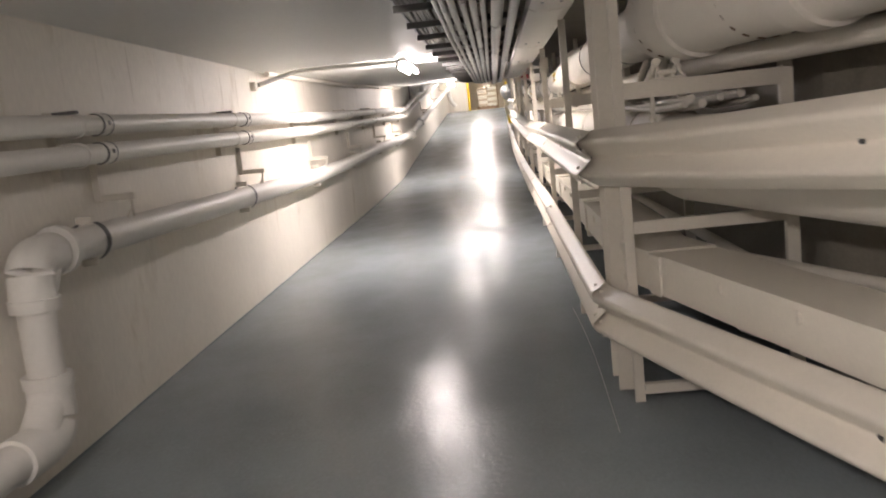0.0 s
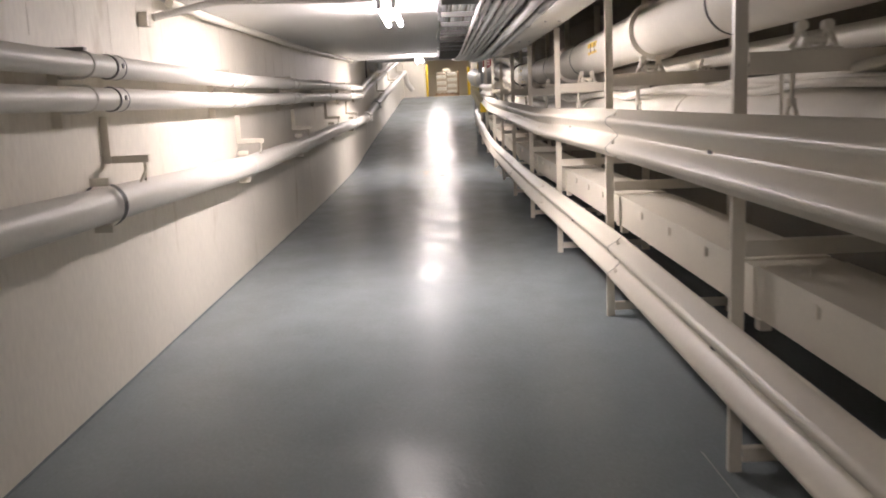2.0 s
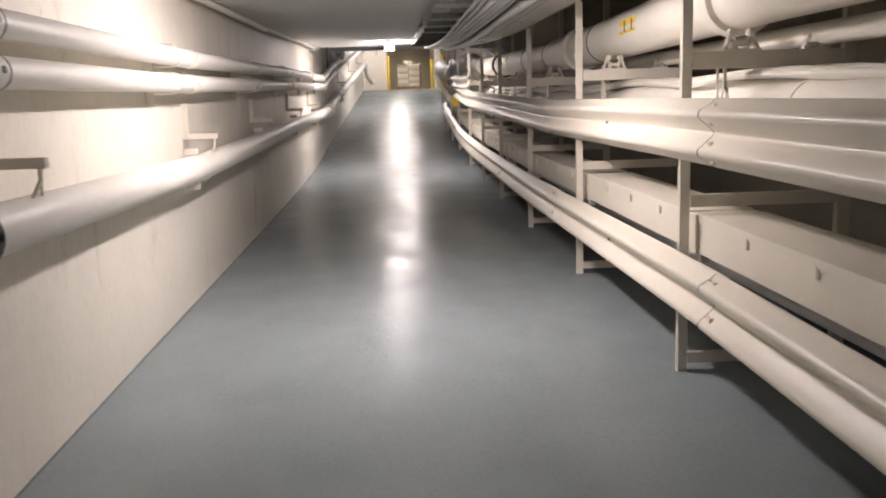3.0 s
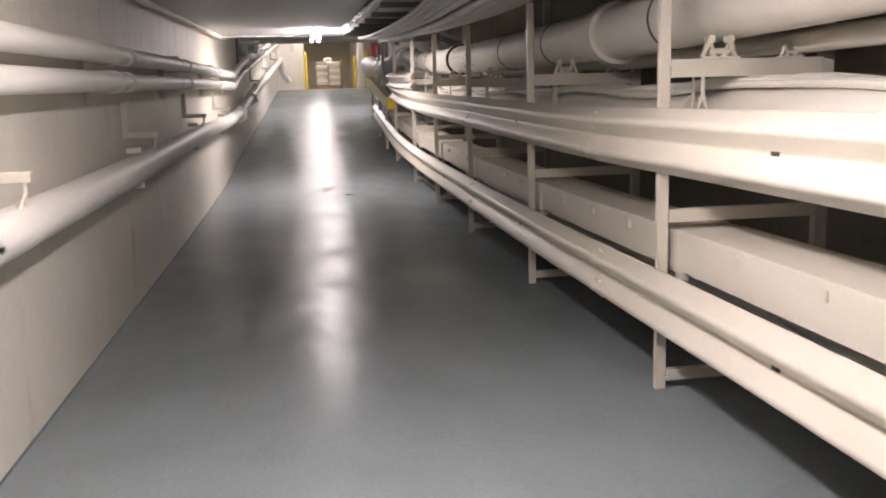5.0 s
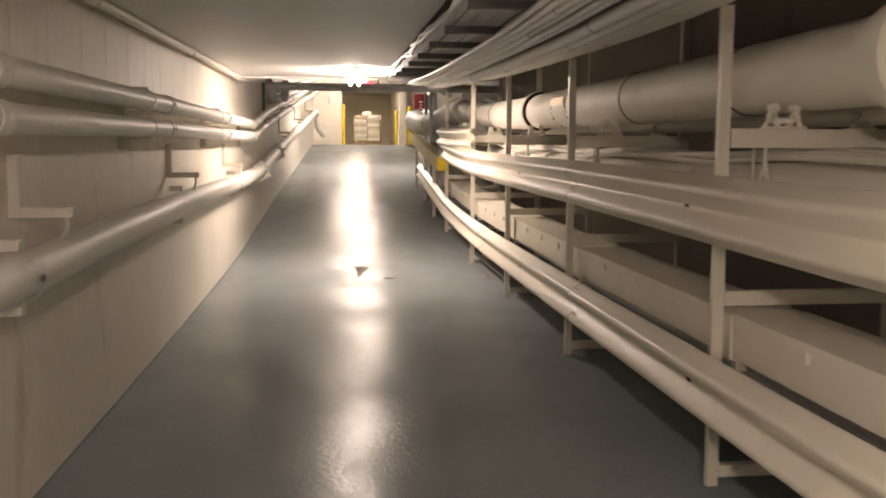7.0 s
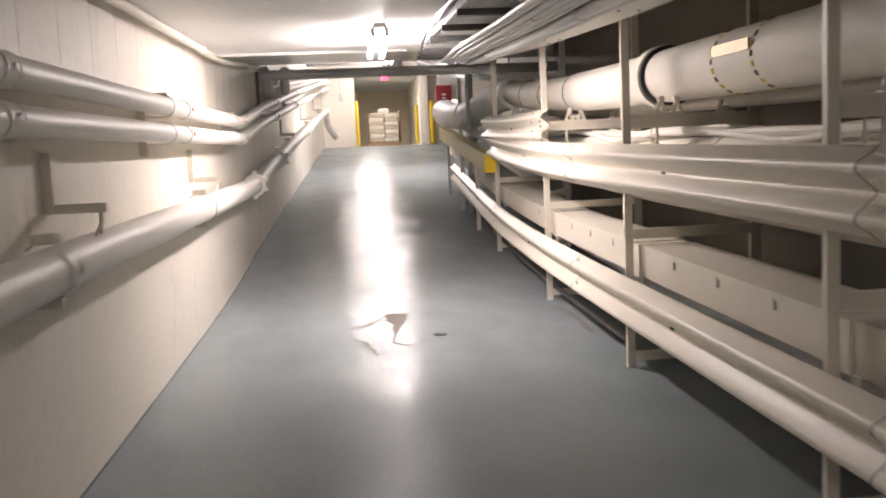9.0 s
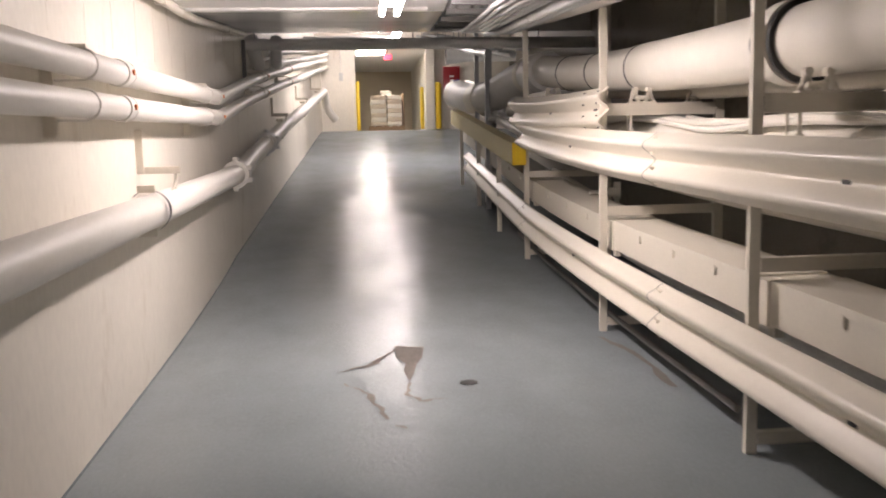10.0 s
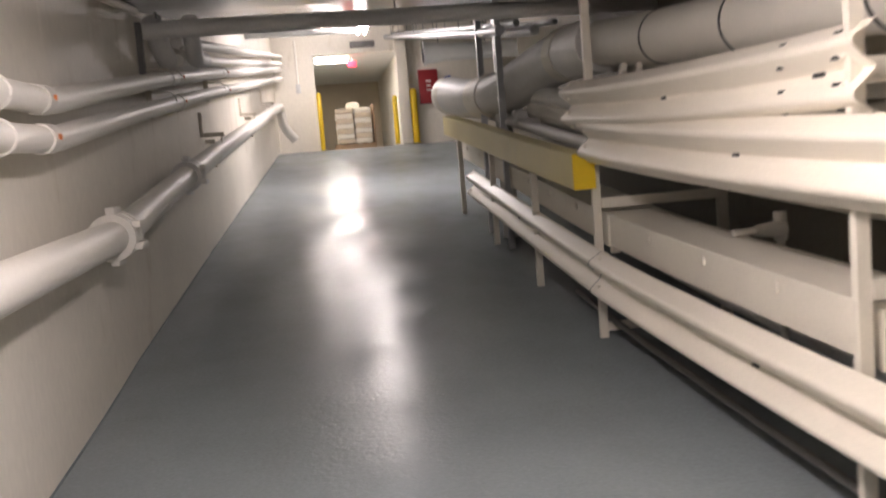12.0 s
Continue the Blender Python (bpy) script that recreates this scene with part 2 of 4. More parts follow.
def tube(bm, pts, r, seg=14, caps=True):
    """A round bar through points; r a number or one for each point."""
    pts = [Vector(p) for p in pts]
    rs = r if isinstance(r, (list, tuple)) else [r] * len(pts)
    rings = []
    for i, p in enumerate(pts):
        d = (pts[min(i + 1, len(pts) - 1)] - pts[max(i - 1, 0)]).normalized()
        up = Vector((0, 0, 1)) if abs(d.z) < 0.95 else Vector((0, 1, 0))
        a = d.cross(up).normalized()
        b = a.cross(d).normalized()
        ring = []
        for k in range(seg):
            w = 2 * math.pi * k / seg
            ring.append(bm.verts.new(p + (a * math.cos(w) + b * math.sin(w)) * rs[i]))
        rings.append(ring)
    for a, b in zip(rings, rings[1:]):
        for k in range(seg):
            bm.faces.new((a[k], a[(k + 1) % seg], b[(k + 1) % seg], b[k]))
    if caps:
        bm.faces.new(rings[0])
        bm.faces.new(rings[-1][::-1])
    return bm


def bend(pts, radius=0.15, n=5):
    """Round off the corners of a line of points."""
    pts = [Vector(p) for p in pts]
    out = [pts[0]]
    for a, b, c in zip(pts, pts[1:], pts[2:]):
        d0, d1 = (a - b), (c - b)
        k0, k1 = min(radius, d0.length * 0.45), min(radius, d1.length * 0.45)
        p0, p1 = b + d0.normalized() * k0, b + d1.normalized() * k1
        for i in range(n + 1):
            t = i / n
            out.append(p0 * (1 - t) ** 2 + b * 2 * t * (1 - t) + p1 * t * t)
    out.append(pts[-1])
    return out


def B():
    return bmesh.new()


# ---- setting ----
def plate(name, ys, left, right, bottom, top, mat, label, category):
    bm = B()
    rows = []
    for y in ys:
        rows.append([bm.verts.new(p) for p in ((left(y), y, bottom(y)), (right(y), y, bottom(y)), (right(y), y, top(y)), (left(y), y, top(y)))])
    for a, b in zip(rows, rows[1:]):
        for i in range(4):
            bm.faces.new((a[i], a[(i + 1) % 4], b[(i + 1) % 4], b[i]))
    bm.faces.new(rows[0])
    bm.faces.new(rows[-1][::-1])
    return solid(name, bm, mat, label, category, kind="structure", smooth=False)


RUN = sorted(set(steps(-5.0, 40.5, 0.5)) | {27.38, 27.42, 32.52, 32.8, 32.85} | set(FLOOR_Y[1:-1]) | set(CEIL_Y[1:-1]))
BACK_X = 1.78


def back_x(y):
    """The wall behind the rack; it steps back into an alcove near the top of the ramp."""
    return BACK_X + rack_dx(y) + min(1.3, max(0, y - 32.5) * 4)


plate("floor", RUN + [50.0], lambda y: -2.9, lambda y: 3.6, lambda y: fz(y) - 0.2, fz, FLOOR, "blue-grey glossy epoxy floor rising into a ramp", "floor")
plate("wall_west", RUN, lambda y: wall_x(y) - 0.25, wall_x, lambda y: fz(y) - 0.15, lambda y: cz(y) + 0.1, WALL, "cream painted concrete wall carrying pipes", "wall")
plate("wall_east", RUN, back_x, lambda y: back_x(y) + 0.25, lambda y: fz(y) - 0.1, lambda y: cz(y) + 0.6, BACKWALL, "dusty tan concrete wall behind the pipe rack, darkened for shade", "wall")
def ceil_edge(y):
    return -0.55 + max(0, y - 22) * 0.06 if y < 27.4 else 3.5


plate("ceiling", [y for y in RUN if y <= 23.3], lambda y: wall_x(y) - 0.2, ceil_edge, cz, lambda y: cz(y) + 0.55, CEIL, "low off-white painted concrete ceiling", "ceiling")
plate("ceiling_ramp", [y for y in RUN if y >= 23.3], lambda y: wall_x(y) - 0.2, ceil_edge, cz, lambda y: cz(y) + 0.55, GLOSSCEIL, "glossy pale grey ceiling climbing with the ramp", "ceiling")
# The bay shares the back wall's colour, with the rack's shade in it.
plate("ceiling_bay", [y for y in RUN if y < 27.6], lambda y: -0.60, lambda y: 3.5, lambda y: cz(y) + 0.30, lambda y: cz(y) + 0.5, BACKWALL, "raised concrete ceiling above the pipe rack, darkened for shade", "ceiling")
bm = B()
box(bm, -2.7, 3.4, -5.25, -5.0, -0.45, 2.6)
solid("wall_south", bm, WALL, "plain cream end wall of the tunnel", "wall", kind="structure", smooth=False)

DOOR_Y, DOOR_L, DOOR_R, DOOR_T, LAND = 40.5, -1.04, 1.02, 4.36, 2.27
bm = B()
box(bm, -2.4, DOOR_L, DOOR_Y, DOOR_Y + 0.25, LAND - 0.1, 5.1)
box(bm, DOOR_R, 3.5, DOOR_Y, DOOR_Y + 0.25, LAND - 0.1, 5.1)
box(bm, DOOR_L, DOOR_R, DOOR_Y, DOOR_Y + 0.25, DOOR_T, 5.1)
solid("wall_north", bm, WALL, "cream end wall with a wide service opening", "wall", kind="structure", smooth=False)
bm = B()
box(bm, -2.4, -2.2, DOOR_Y + 0.25, 49.2, LAND - 0.1, 4.7)
box(bm, -2.4, 1.25, 49.2, 49.4, LAND - 0.1, 4.7)
solid("wall_store", bm, ROOMWALL, "tan painted walls of the room past the opening", "wall", kind="structure", smooth=False)
bm = B()
box(bm, 1.02, 1.25, DOOR_Y + 0.25, 49.2, LAND - 0.1, 4.7)
solid("wall_store_side", bm, WALL, "cream side wall of the room past the opening", "wall", kind="structure", smooth=False)
bm = B()
box(bm, -2.4, 1.25, DOOR_Y + 0.25, 49.4, 4.55, 4.7)
solid("ceiling_store", bm, CEIL, "pale ceiling of the room past the opening", "ceiling", kind="structure", smooth=False)
bm = B()
sweep(bm, [(-0.9, 0.0), (-0.9, -0.62), (0.0, -0.12), (0.0, 0.0)], [(-1.3, 44.0, 4.55), (-1.3, 47.5, 4.55)])
solid("trim_soffit", bm, ROOMWALL, "sloping tan soffit under the room's ceiling", "soffit", kind="structure", smooth=False)


# ---- fluorescent strips ----
def strip_light(y, x=-0.93, lamp=TUBE):
    z = cz(y)
    t = thing("strip_light", "bare twin-tube fluorescent batten under the ceiling", "ceiling light", (x, y, z), "tunnel strip lights")
    bm = B()
    sweep(bm, [(-0.03, 0), (0.03, 0), (0.055, -0.04), (0.05, -0.055), (-0.05, -0.055), (-0.055, -0.04)], [(x, y - 0.655, z), (x, y + 0.655, z)])
    housing = part("housing", bm, WHITE, t, "white enamel housing")
    for s in (-1, 1):
        bm = B()
        tube(bm, [(x + s * 0.05, y - 0.63, z - 0.095), (x + s * 0.05, y + 0.63, z - 0.095)], 0.02, 12)
        part("tube", bm, lamp, t, "glowing white tube")
        for e in (-1, 1):
            bm = B()
            box(bm, x + s * 0.05 - 0.018, x + s * 0.05 + 0.018, y + e * 0.645 - 0.014, y + e * 0.645 + 0.014, z - 0.118, z - 0.05, 0.005)
            part("lamp_holder", bm, WHITE, housing)
    return t


for y in (0.0, 10.6, 21.75):
    strip_light(y)
strip_light(33.2, -0.32, NEWTUBE)
strip_light(38.5, -0.78, OLDTUBE).rotation_euler.z = radians(90)
t = thing("ceiling_conduit", "white trunking crossing the ceiling above the ramp", "conduit", (-0.9, 33.0, cz(33)))
bm = B()
box(bm, -2.0, -0.45, 32.9, 32.96, 3.66, 3.73, 0.006)
for x in (-1.8, -0.7):
    box(bm, x - 0.008, x + 0.008, 32.92, 32.94, 3.72, cz(32.93) + 0.01)
part("trunking", bm, WHITE, t, smooth=False)


# ---- pipe rack ----
BAYS = (4.85, 7.0, 9.7, 12.36, 15.0, 17.65, 20.15, 22.6, 25.45)


def channel(bm, x0, x1, y, z0, z1, t=0.006, depth=0.045, upright=True):
    """A folded steel channel in one piece: a web and two flanges, standing or lying."""
    a, b = y - depth / 2, y + depth / 2
    if upright:
        c = [(x0, a), (x1, a), (x1, b), (x1 - t, b), (x1 - t, a + t), (x0 + t, a + t), (x0 + t, b), (x0, b)]
        ends = [[(u, v, z) for u, v in c] for z in (z0, z1)]
    else:
        c = [(z0, a), (z1, a), (z1, b), (z1 - t, b), (z1 - t, a + t), (z0 + t, a + t), (z0 + t, b), (z0, b)]
        ends = [[(x, v, u) for u, v in c] for x in (x0, x1)]
    lo, hi = [[bm.verts.new(p) for p in e] for e in ends]
    for k in range(8):
        bm.faces.new((lo[k], lo[(k + 1) % 8], hi[(k + 1) % 8], hi[k]))
    for e in (lo, hi):
        for q in ((0, 1, 4, 5), (1, 2, 3, 4), (0, 5, 6, 7)):
            bm.faces.new([e[k] for k in q])
    return bm


def rack_frame(y):
    z = fz(y)
    t = thing("rack_frame", "cream steel pipe rack frame standing on the floor", "pipe rack", (0.55, y, z), "pipe rack frames")
    bm = B()
    channel(bm, 0.55, 0.602, y, z, tz(y) - 0.001, depth=0.036)
    part("post", bm, RACK, t, smooth=False)
    bm = B()
    channel(bm, 1.40, 1.465, y, z, cz(y) + 0.31, depth=0.05)
    part("rear_post", bm, RACK, t, smooth=False)
    for zz, h in ((0.845, 0.065), (1.555, 0.085)):
        bm = B()
        channel(bm, 0.604, 1.398, y, rz(y) + zz, rz(y) + zz + h, upright=False, depth=0.05)
        part("arm", bm, RACK, t, smooth=False)
    bm = B()
    channel(bm, 0.604, 1.398, y, z + 0.045, z + 0.10, upright=False, depth=0.05)
    part("foot_bar", bm, RACK, t, smooth=False)
    for x in (0.64, 0.73):
        bm = B()
        box(bm, x, x + 0.05, y - 0.09, y - 0.03, rz(y) + 0.555, rz(y) + 0.601, 0.006)
        part("duct_clip", bm, RACK, t, smooth=False)
    return t


for y in BAYS:
    frame_of = rack_frame(y)
    if y < 6:
        frame_of.location.x += 0.09

# the stout column where the rack changes direction
t = thing("rack_column", "stout cream steel column in the pipe rack", "column", (0.63, 5.20, fz(5.2)))
bm = B()
y, z = 5.20, fz(5.2)
loop = [(0.58, -0.15), (0.68, -0.15), (0.68, -0.135), (0.637, -0.135), (0.637, 0.135), (0.68, 0.135), (0.68, 0.15), (0.58, 0.15), (0.58, 0.135), (0.623, 0.135), (0.623, -0.135), (0.58, -0.135)]
lo, hi = [[bm.verts.new((u, y + v, zz)) for u, v in loop] for zz in (z, cz(y) + 0.01)]
for k in range(12):
    bm.faces.new((lo[k], lo[(k + 1) % 12], hi[(k + 1) % 12], hi[k]))
part("column_shaft", bm, RACK, t, smooth=False)


def along(y0, y1, x, h, d=0.65):
    return [(x + rack_dx(y), y, rz(y) + h) for y in steps(y0, y1, d)]


# ---- crash rails: corrugated steel panels lapped end to end ----
def w_loop(t=0.005):
    face = [(0.010, 0.156), (-0.006, 0.150), (-0.030, 0.128), (-0.062, 0.112), (-0.078, 0.100), (-0.083, 0.085), (-0.078, 0.070), (-0.020, 0.020), (-0.008, 0.008), (-0.005, 0.0)]
    face = face + [(u, -v) for u, v in face[-2::-1]]
    return face + [(u + t, v) for u, v in reversed(face)]


def crash_rail(y0, y1, x, h, x_end=None, h_end=None, bolts=(0.0,), group="crash rails"):
    x_end = x if x_end is None else x_end
    h_end = h if h_end is None else h_end
    st = []
    for y in steps(y0, y1, 0.5):
        k = (y - y0) / (y1 - y0)
        st.append((x + (x_end - x) * k + rack_dx(y), y, rz(y) + h + (h_end - h) * k))
    base = (st[0][0], y0, rz(y0))
    t = thing("crash_rail", "cream painted corrugated steel crash rail on the rack posts", "guard rail", base, group)
    panel = part("rail_panel", sweep(B(), w_loop(), st), RAIL, t)
    for e, yy in ((0, y0 + 0.09), (1, y1 - 0.09)):
        k = (yy - y0) / (y1 - y0)
        xx = x + (x_end - x) * k + rack_dx(yy)
        hh = rz(yy) + h + (h_end - h) * k
        for dz in (-0.045, 0.045, -0.125, 0.125):
            bm = B()
            u = -0.050 if abs(dz) < 0.1 else -0.034
            tube(bm, [(xx + u - 0.010, yy, hh + dz), (xx + u + 0.012, yy, hh + dz)], 0.011, 8)
            part("bolt", bm, RAIL, panel)
    if y1 - y0 > 3.5:
        for yy in (y1 - 0.004,):
            k = (yy - y0) / (y1 - y0)
            sx, sz = x + (x_end - x) * k + rack_dx(yy), rz(yy) + h + (h_end - h) * k
            part("lap_seam", sweep(B(), w_loop(0.007), [(sx - 0.0025, yy - 0.003, sz), (sx - 0.0025, yy + 0.003, sz)]), RAIL if 12.5 < y1 < 13.5 else DARKSTEEL, panel, "lap seam between two panels")
    for ym in ((y0 + y1) / 2 + 0.08,):
        k = (ym - y0) / (y1 - y0)
        xx, hh = x + (x_end - x) * k + rack_dx(ym), rz(ym) + h + (h_end - h) * k
        bm = B()
        box(bm, xx - 0.009, xx - 0.003, ym - 0.03, ym + 0.03, hh - 0.009, hh + 0.009, 0.002)
        part("slot", bm, BLACK, panel, "dark bolt slot")
    return t


UP = (5.0, 9.05, 13.15, 17.2, 21.25, 25.3)
for i, (a, b) in enumerate(zip(UP, UP[1:])):
    crash_rail(a - (0.0 if i == 0 else 0.07), b + 0.07, 0.50 if i == 0 else 0.532, 1.255 + (0.05 if a > 16 else 0), x_end=0.525, h_end=1.255 + (0.05 if b > 16 else 0))
LOW = (5.08, 9.0, 13.05, 17.1, 21.15, 25.2, 29.65)
for i, (a, b) in enumerate(zip(LOW, LOW[1:])):
    crash_rail(a - 0.05, b + 0.07, 0.532, 0.405 if i == 0 else 0.46 if a < 20 else 0.45, x_end=0.525, h_end=0.46 if b < 20 else 0.45)
crash_rail(0.6, 5.2, 0.545, 1.36, h_end=1.255)
crash_rail(0.6, 5.12, 0.545, 0.27, h_end=0.385)
flared = crash_rail(22.52, 25.6, 0.60, 1.605, x_end=0.50, h_end=1.50)
panel = [c for c in flared.children if c.name.startswith("rail_panel")][0]
for y, dz, w in ((22.66, 0.123, 0.02), (22.66, 0.045, 0.018), (22.66, -0.045, 0.018), (22.66, -0.125, 0.02), (23.0, 0.123, 0.016), (23.0, 0.045, 0.014), (23.0, -0.045, 0.014), (23.0, -0.125, 0.016), (22.82, 0.0, 0.036)):
    k = (y - 22.52) / 3.08
    u = {0.0: -0.008}.get(dz, -0.050 if abs(dz) < 0.1 else -0.036)
    bm = B()
    box(bm, 0.60 - 0.10 * k + u - 0.004, 0.60 - 0.10 * k + u + 0.008, y - w, y + w, rz(y) + 1.605 - 0.105 * k + dz - 0.008, rz(y) + 1.605 - 0.105 * k + dz + 0.008)
    part("slot", bm, BLACK, panel, "dark bolt slot")


# ---- rectangular duct low in the rack ----
def duct_piece(y0, y1):
    t = thing("rectangular_duct", "cream painted rectangular steel duct section in the rack", "duct", (0.8, y0, rz(y0) + 0.545), "rack duct sections")
    w, h = 0.17, 0.098

    def mid(y):
        return (0.82 + rack_dx(y), y, rz(y) + 0.70 - 0.06 * max(0, 5.6 - y))

    loop = [(-w, -h), (w, -h), (w, h), (-w, h)]
    part("duct_body", sweep(B(), loop, [mid(y) for y in steps(y0 + 0.06, y1, 0.7)]), DUCT, t, smooth=False)
    c = 1.07
    part("flange", sweep(B(), [(u * c, v * c) for u, v in loop], [mid(y) for y in (y0, y0 + 0.11)]), DUCT, t, smooth=False)
    part("lid", sweep(B(), [(-w - 0.009, h - 0.024), (-w - 0.004, h - 0.024), (-w - 0.004, h + 0.004), (w + 0.004, h + 0.004), (w + 0.004, h - 0.024), (w + 0.009, h - 0.024), (w + 0.009, h + 0.014), (-w - 0.009, h + 0.014)],
                      [mid(y) for y in steps(y0 + 0.13, y1 - 0.02, 0.7)]), DUCT, t, smooth=False)
    for k in (0.25, 0.5, 0.75):
        yy = y0 + (y1 - y0) * k
        bm = B()
        box(bm, 0.636 + rack_dx(yy), 0.652 + rack_dx(yy), yy - 0.010, yy + 0.010, mid(yy)[2] + 0.03, mid(yy)[2] + 0.082, 0.002)
        part("catch", bm, RACK, t)
    return t


D = [0.3, 2.4, 4.6] + [b - 0.02 for b in BAYS[1:]] + [28.3, 31.5]
for a, b in zip(D, D[1:]):
    duct_piece(a, b)

# ---- large lagged pipe on the upper arms ----
LP = thing("lagged_pipe", "large cream canvas-lagged pipe with dark joint bands", "pipe", (1.0, 0.3, rz(0.3) + 1.9), "lagged rack pipes")
R = 0.178


def lag(y0, y1, d=0.65):
    """The big pipe's line: it climbs a little above the arms where the walk begins."""
    return [(1.0 + rack_dx(y), y, rz(y) + 1.90 + float(np.interp(y, (4, 9.7, 12.4, 14), (0.09, 0.055, 0.02, 0)))) for y in steps(y0, y1, d)]


stout = lag(0.3, 5.1)
part("pipe_body", tube(B(), lag(5.05, 23.0), R, 28), LAGGING, LP)
part("pipe_body", tube(B(), lag(22.95, 26.4), 0.166, 28), LAGGING, LP, "slimmer lagged length")
part("pipe_body", tube(B(), stout, 0.235, 30), LAGGING, LP, "stouter lagged length")
for y in (3.75, 4.75):
    part("collar", tube(B(), lag(y, y + 0.16), 0.258, 30), LAGGING, LP, "raised cream collar")
for y in (6.4, 8.3, 10.2, 13.2, 15.6, 17.3, 20.75, 22.9, 24.1, 25.2):
    p = lag(y, y + 0.02)
    part("joint_band", tube(B(), p, (R if y < 23 else 0.166) + 0.004, 28), BLACK, LP, "dark joint band")
part("joint_band", tube(B(), lag(20.5, 20.53), R + 0.028, 28), BLACK, LP, "dark joint band")
for y in (10.05, 20.55, 14.2):
    p = lag(y, y + 0.13)
    part("collar", tube(B(), p, R + 0.035, 28), LAGGING, LP, "raised cream collar")
for y in (19.35, 18.85, 4.98, 4.2):
    for k in range(22):
        w = 2 * math.pi * k / 22
        bm = B()
        ring = R + 0.003 if y > 5.2 else 0.238
        p = Vector(lag(y, y + 0.1)[0]) + Vector((ring * math.cos(w), 0, ring * math.sin(w)))
        made = bmesh.ops.create_cube(bm, size=1)["verts"]
        bmesh.ops.transform(bm, matrix=Matrix.Translation(p) @ Matrix.Rotation(-w, 4, "Y") @ Matrix.Diagonal((0.005, 0.022, 0.028, 1)), verts=made)
        part("band_mark", bm, BROWN if k % 2 or y < 6 else YELLOW, LP)
bm = B()
sweep(bm, [(-0.004, -0.05), (0.004, -0.05), (0.004, 0.05), (-0.004, 0.05)], [(1.0 - R + 0.006, y, lag(y, y + 0.1)[0][2] + 0.01) for y in (11.60, 12.05)])
part("label_strip", bm, YELLOW, LP, "faded yellow pipe label")
for y in (11.68, 11.88):
    bm = B()
    box(bm, 1.0 - R - 0.0005, 1.0 - R + 0.003, y, y + 0.03, rz(11.8) + 1.90, rz(11.8) + 1.98)
    part("lettering_bar", bm, BROWN, LP)
bm = B()
sweep(bm, [(-0.012, -0.03), (0.0, -0.03), (0.0, 0.03), (-0.012, 0.03)], [(1.0 - R + 0.004, y, rz(y) + 1.95) for y in (18.87, 19.1, 19.33)])
part("label_strip", bm, FOIL, LP, "crinkled foil label strip")


def saddle(x, y, h, r, mat=RACK):
    """Two cast feet with a roller that hold a pipe on an arm."""
    z = rz(y) + h
    t = thing("pipe_saddle", "pair of cast cream roller supports on a rack arm", "pipe support", (x, y, z), "pipe saddles")
    bm = B()
    box(bm, x - 0.10, x + 0.10, y - 0.03, y + 0.03, z, z + 0.010, 0.003)
    part("saddle_plate", bm, mat, t, smooth=False)
    for e in (-1, 1):
        bm = B()
        for w in (-1, 1):
            tube(bm, [(x + e * 0.055 + w * 0.028, y, z + 0.008), (x + e * 0.055 + w * 0.018, y, z + 0.045), (x + e * 0.052, y, z + 0.085)], [0.017, 0.013, 0.016], 8)
        tube(bm, [(x + e * 0.05, y - 0.022, z + 0.092), (x + e * 0.05, y + 0.022, z + 0.092)], 0.021, 12)
        part("saddle_foot", bm, mat, t)
    bm = B()
    tube(bm, [(x - 0.05, y, z + 0.035), (x + 0.05, y, z + 0.035)], 0.016, 10)
    part("roller", bm, mat, t)
    return t


s0 = saddle(0.86, 7.0, 1.641, 0.19)
for y in BAYS:
    if y != 7.0:
        copy_thing(s0, spot(0.86 + rack_dx(y), y, rz(y) + 1.641))
for y in BAYS[2:]:
    copy_thing(s0, spot(1.24 + rack_dx(y), y, rz(y) + 1.641) @ Matrix.Diagonal((0.6, 1, 0.7, 1)))

# ---- second lagged pipe hung below the upper arms ----
MP = thing("lagged_pipe", "cream lagged pipe hung below the rack arms", "pipe", (1.06, 0.3, rz(0.3) + 1.28), "lagged rack pipes")
part("pipe_body", tube(B(), along(5.4, 28.5, 1.06, 1.325, 0.65), 0.17, 24), LAGGING, MP)
part("pipe_body", tube(B(), [(x, y, z - 0.025 * max(0, 5.6 - y)) for x, y, z in along(0.3, 5.6, 1.08, 1.22, 0.65)], 0.235, 26), LAGGING, MP, "stouter lagged length")
for y in (6.1, 9.2, 12.9, 16.2, 19.6, 20.0, 23.4):
    part("joint_band", tube(B(), along(y, y + 0.05, 1.06, 1.325), 0.176, 24), LAGGING, MP)


def rod_hanger(x, y):
    z = rz(y)
    t = thing("rod_hanger", "cream threaded rod hanger with a clevis round a pipe", "pipe hanger", (x, y, z + 1.55), "rod hangers")
    part("rod", tube(B(), [(x - 0.28, y, z + 1.56), (x - 0.28, y, z + 1.44)], 0.010, 8), RACK, t)
    part("rod", tube(B(), [(x - 0.26, y + 0.16, z + 1.56), (x - 0.26, y + 0.16, z + 1.30)], 0.007, 8), RACK, t)
    part("nut", tube(B(), [(x - 0.28, y, z + 1.43), (x - 0.28, y, z + 1.46)], 0.02, 6), RACK, t)
    for e in (-1, 1):
        part("clevis_leg", tube(B(), bend([(x - 0.28, y + e * 0.008, z + 1.445), (x - 0.28, y + e * 0.05, z + 1.40), (x - 0.26, y + e * 0.055, z + 1.30)], 0.03), 0.009, 8), RACK, t)
    return t


h0 = rod_hanger(1.06, 7.0)
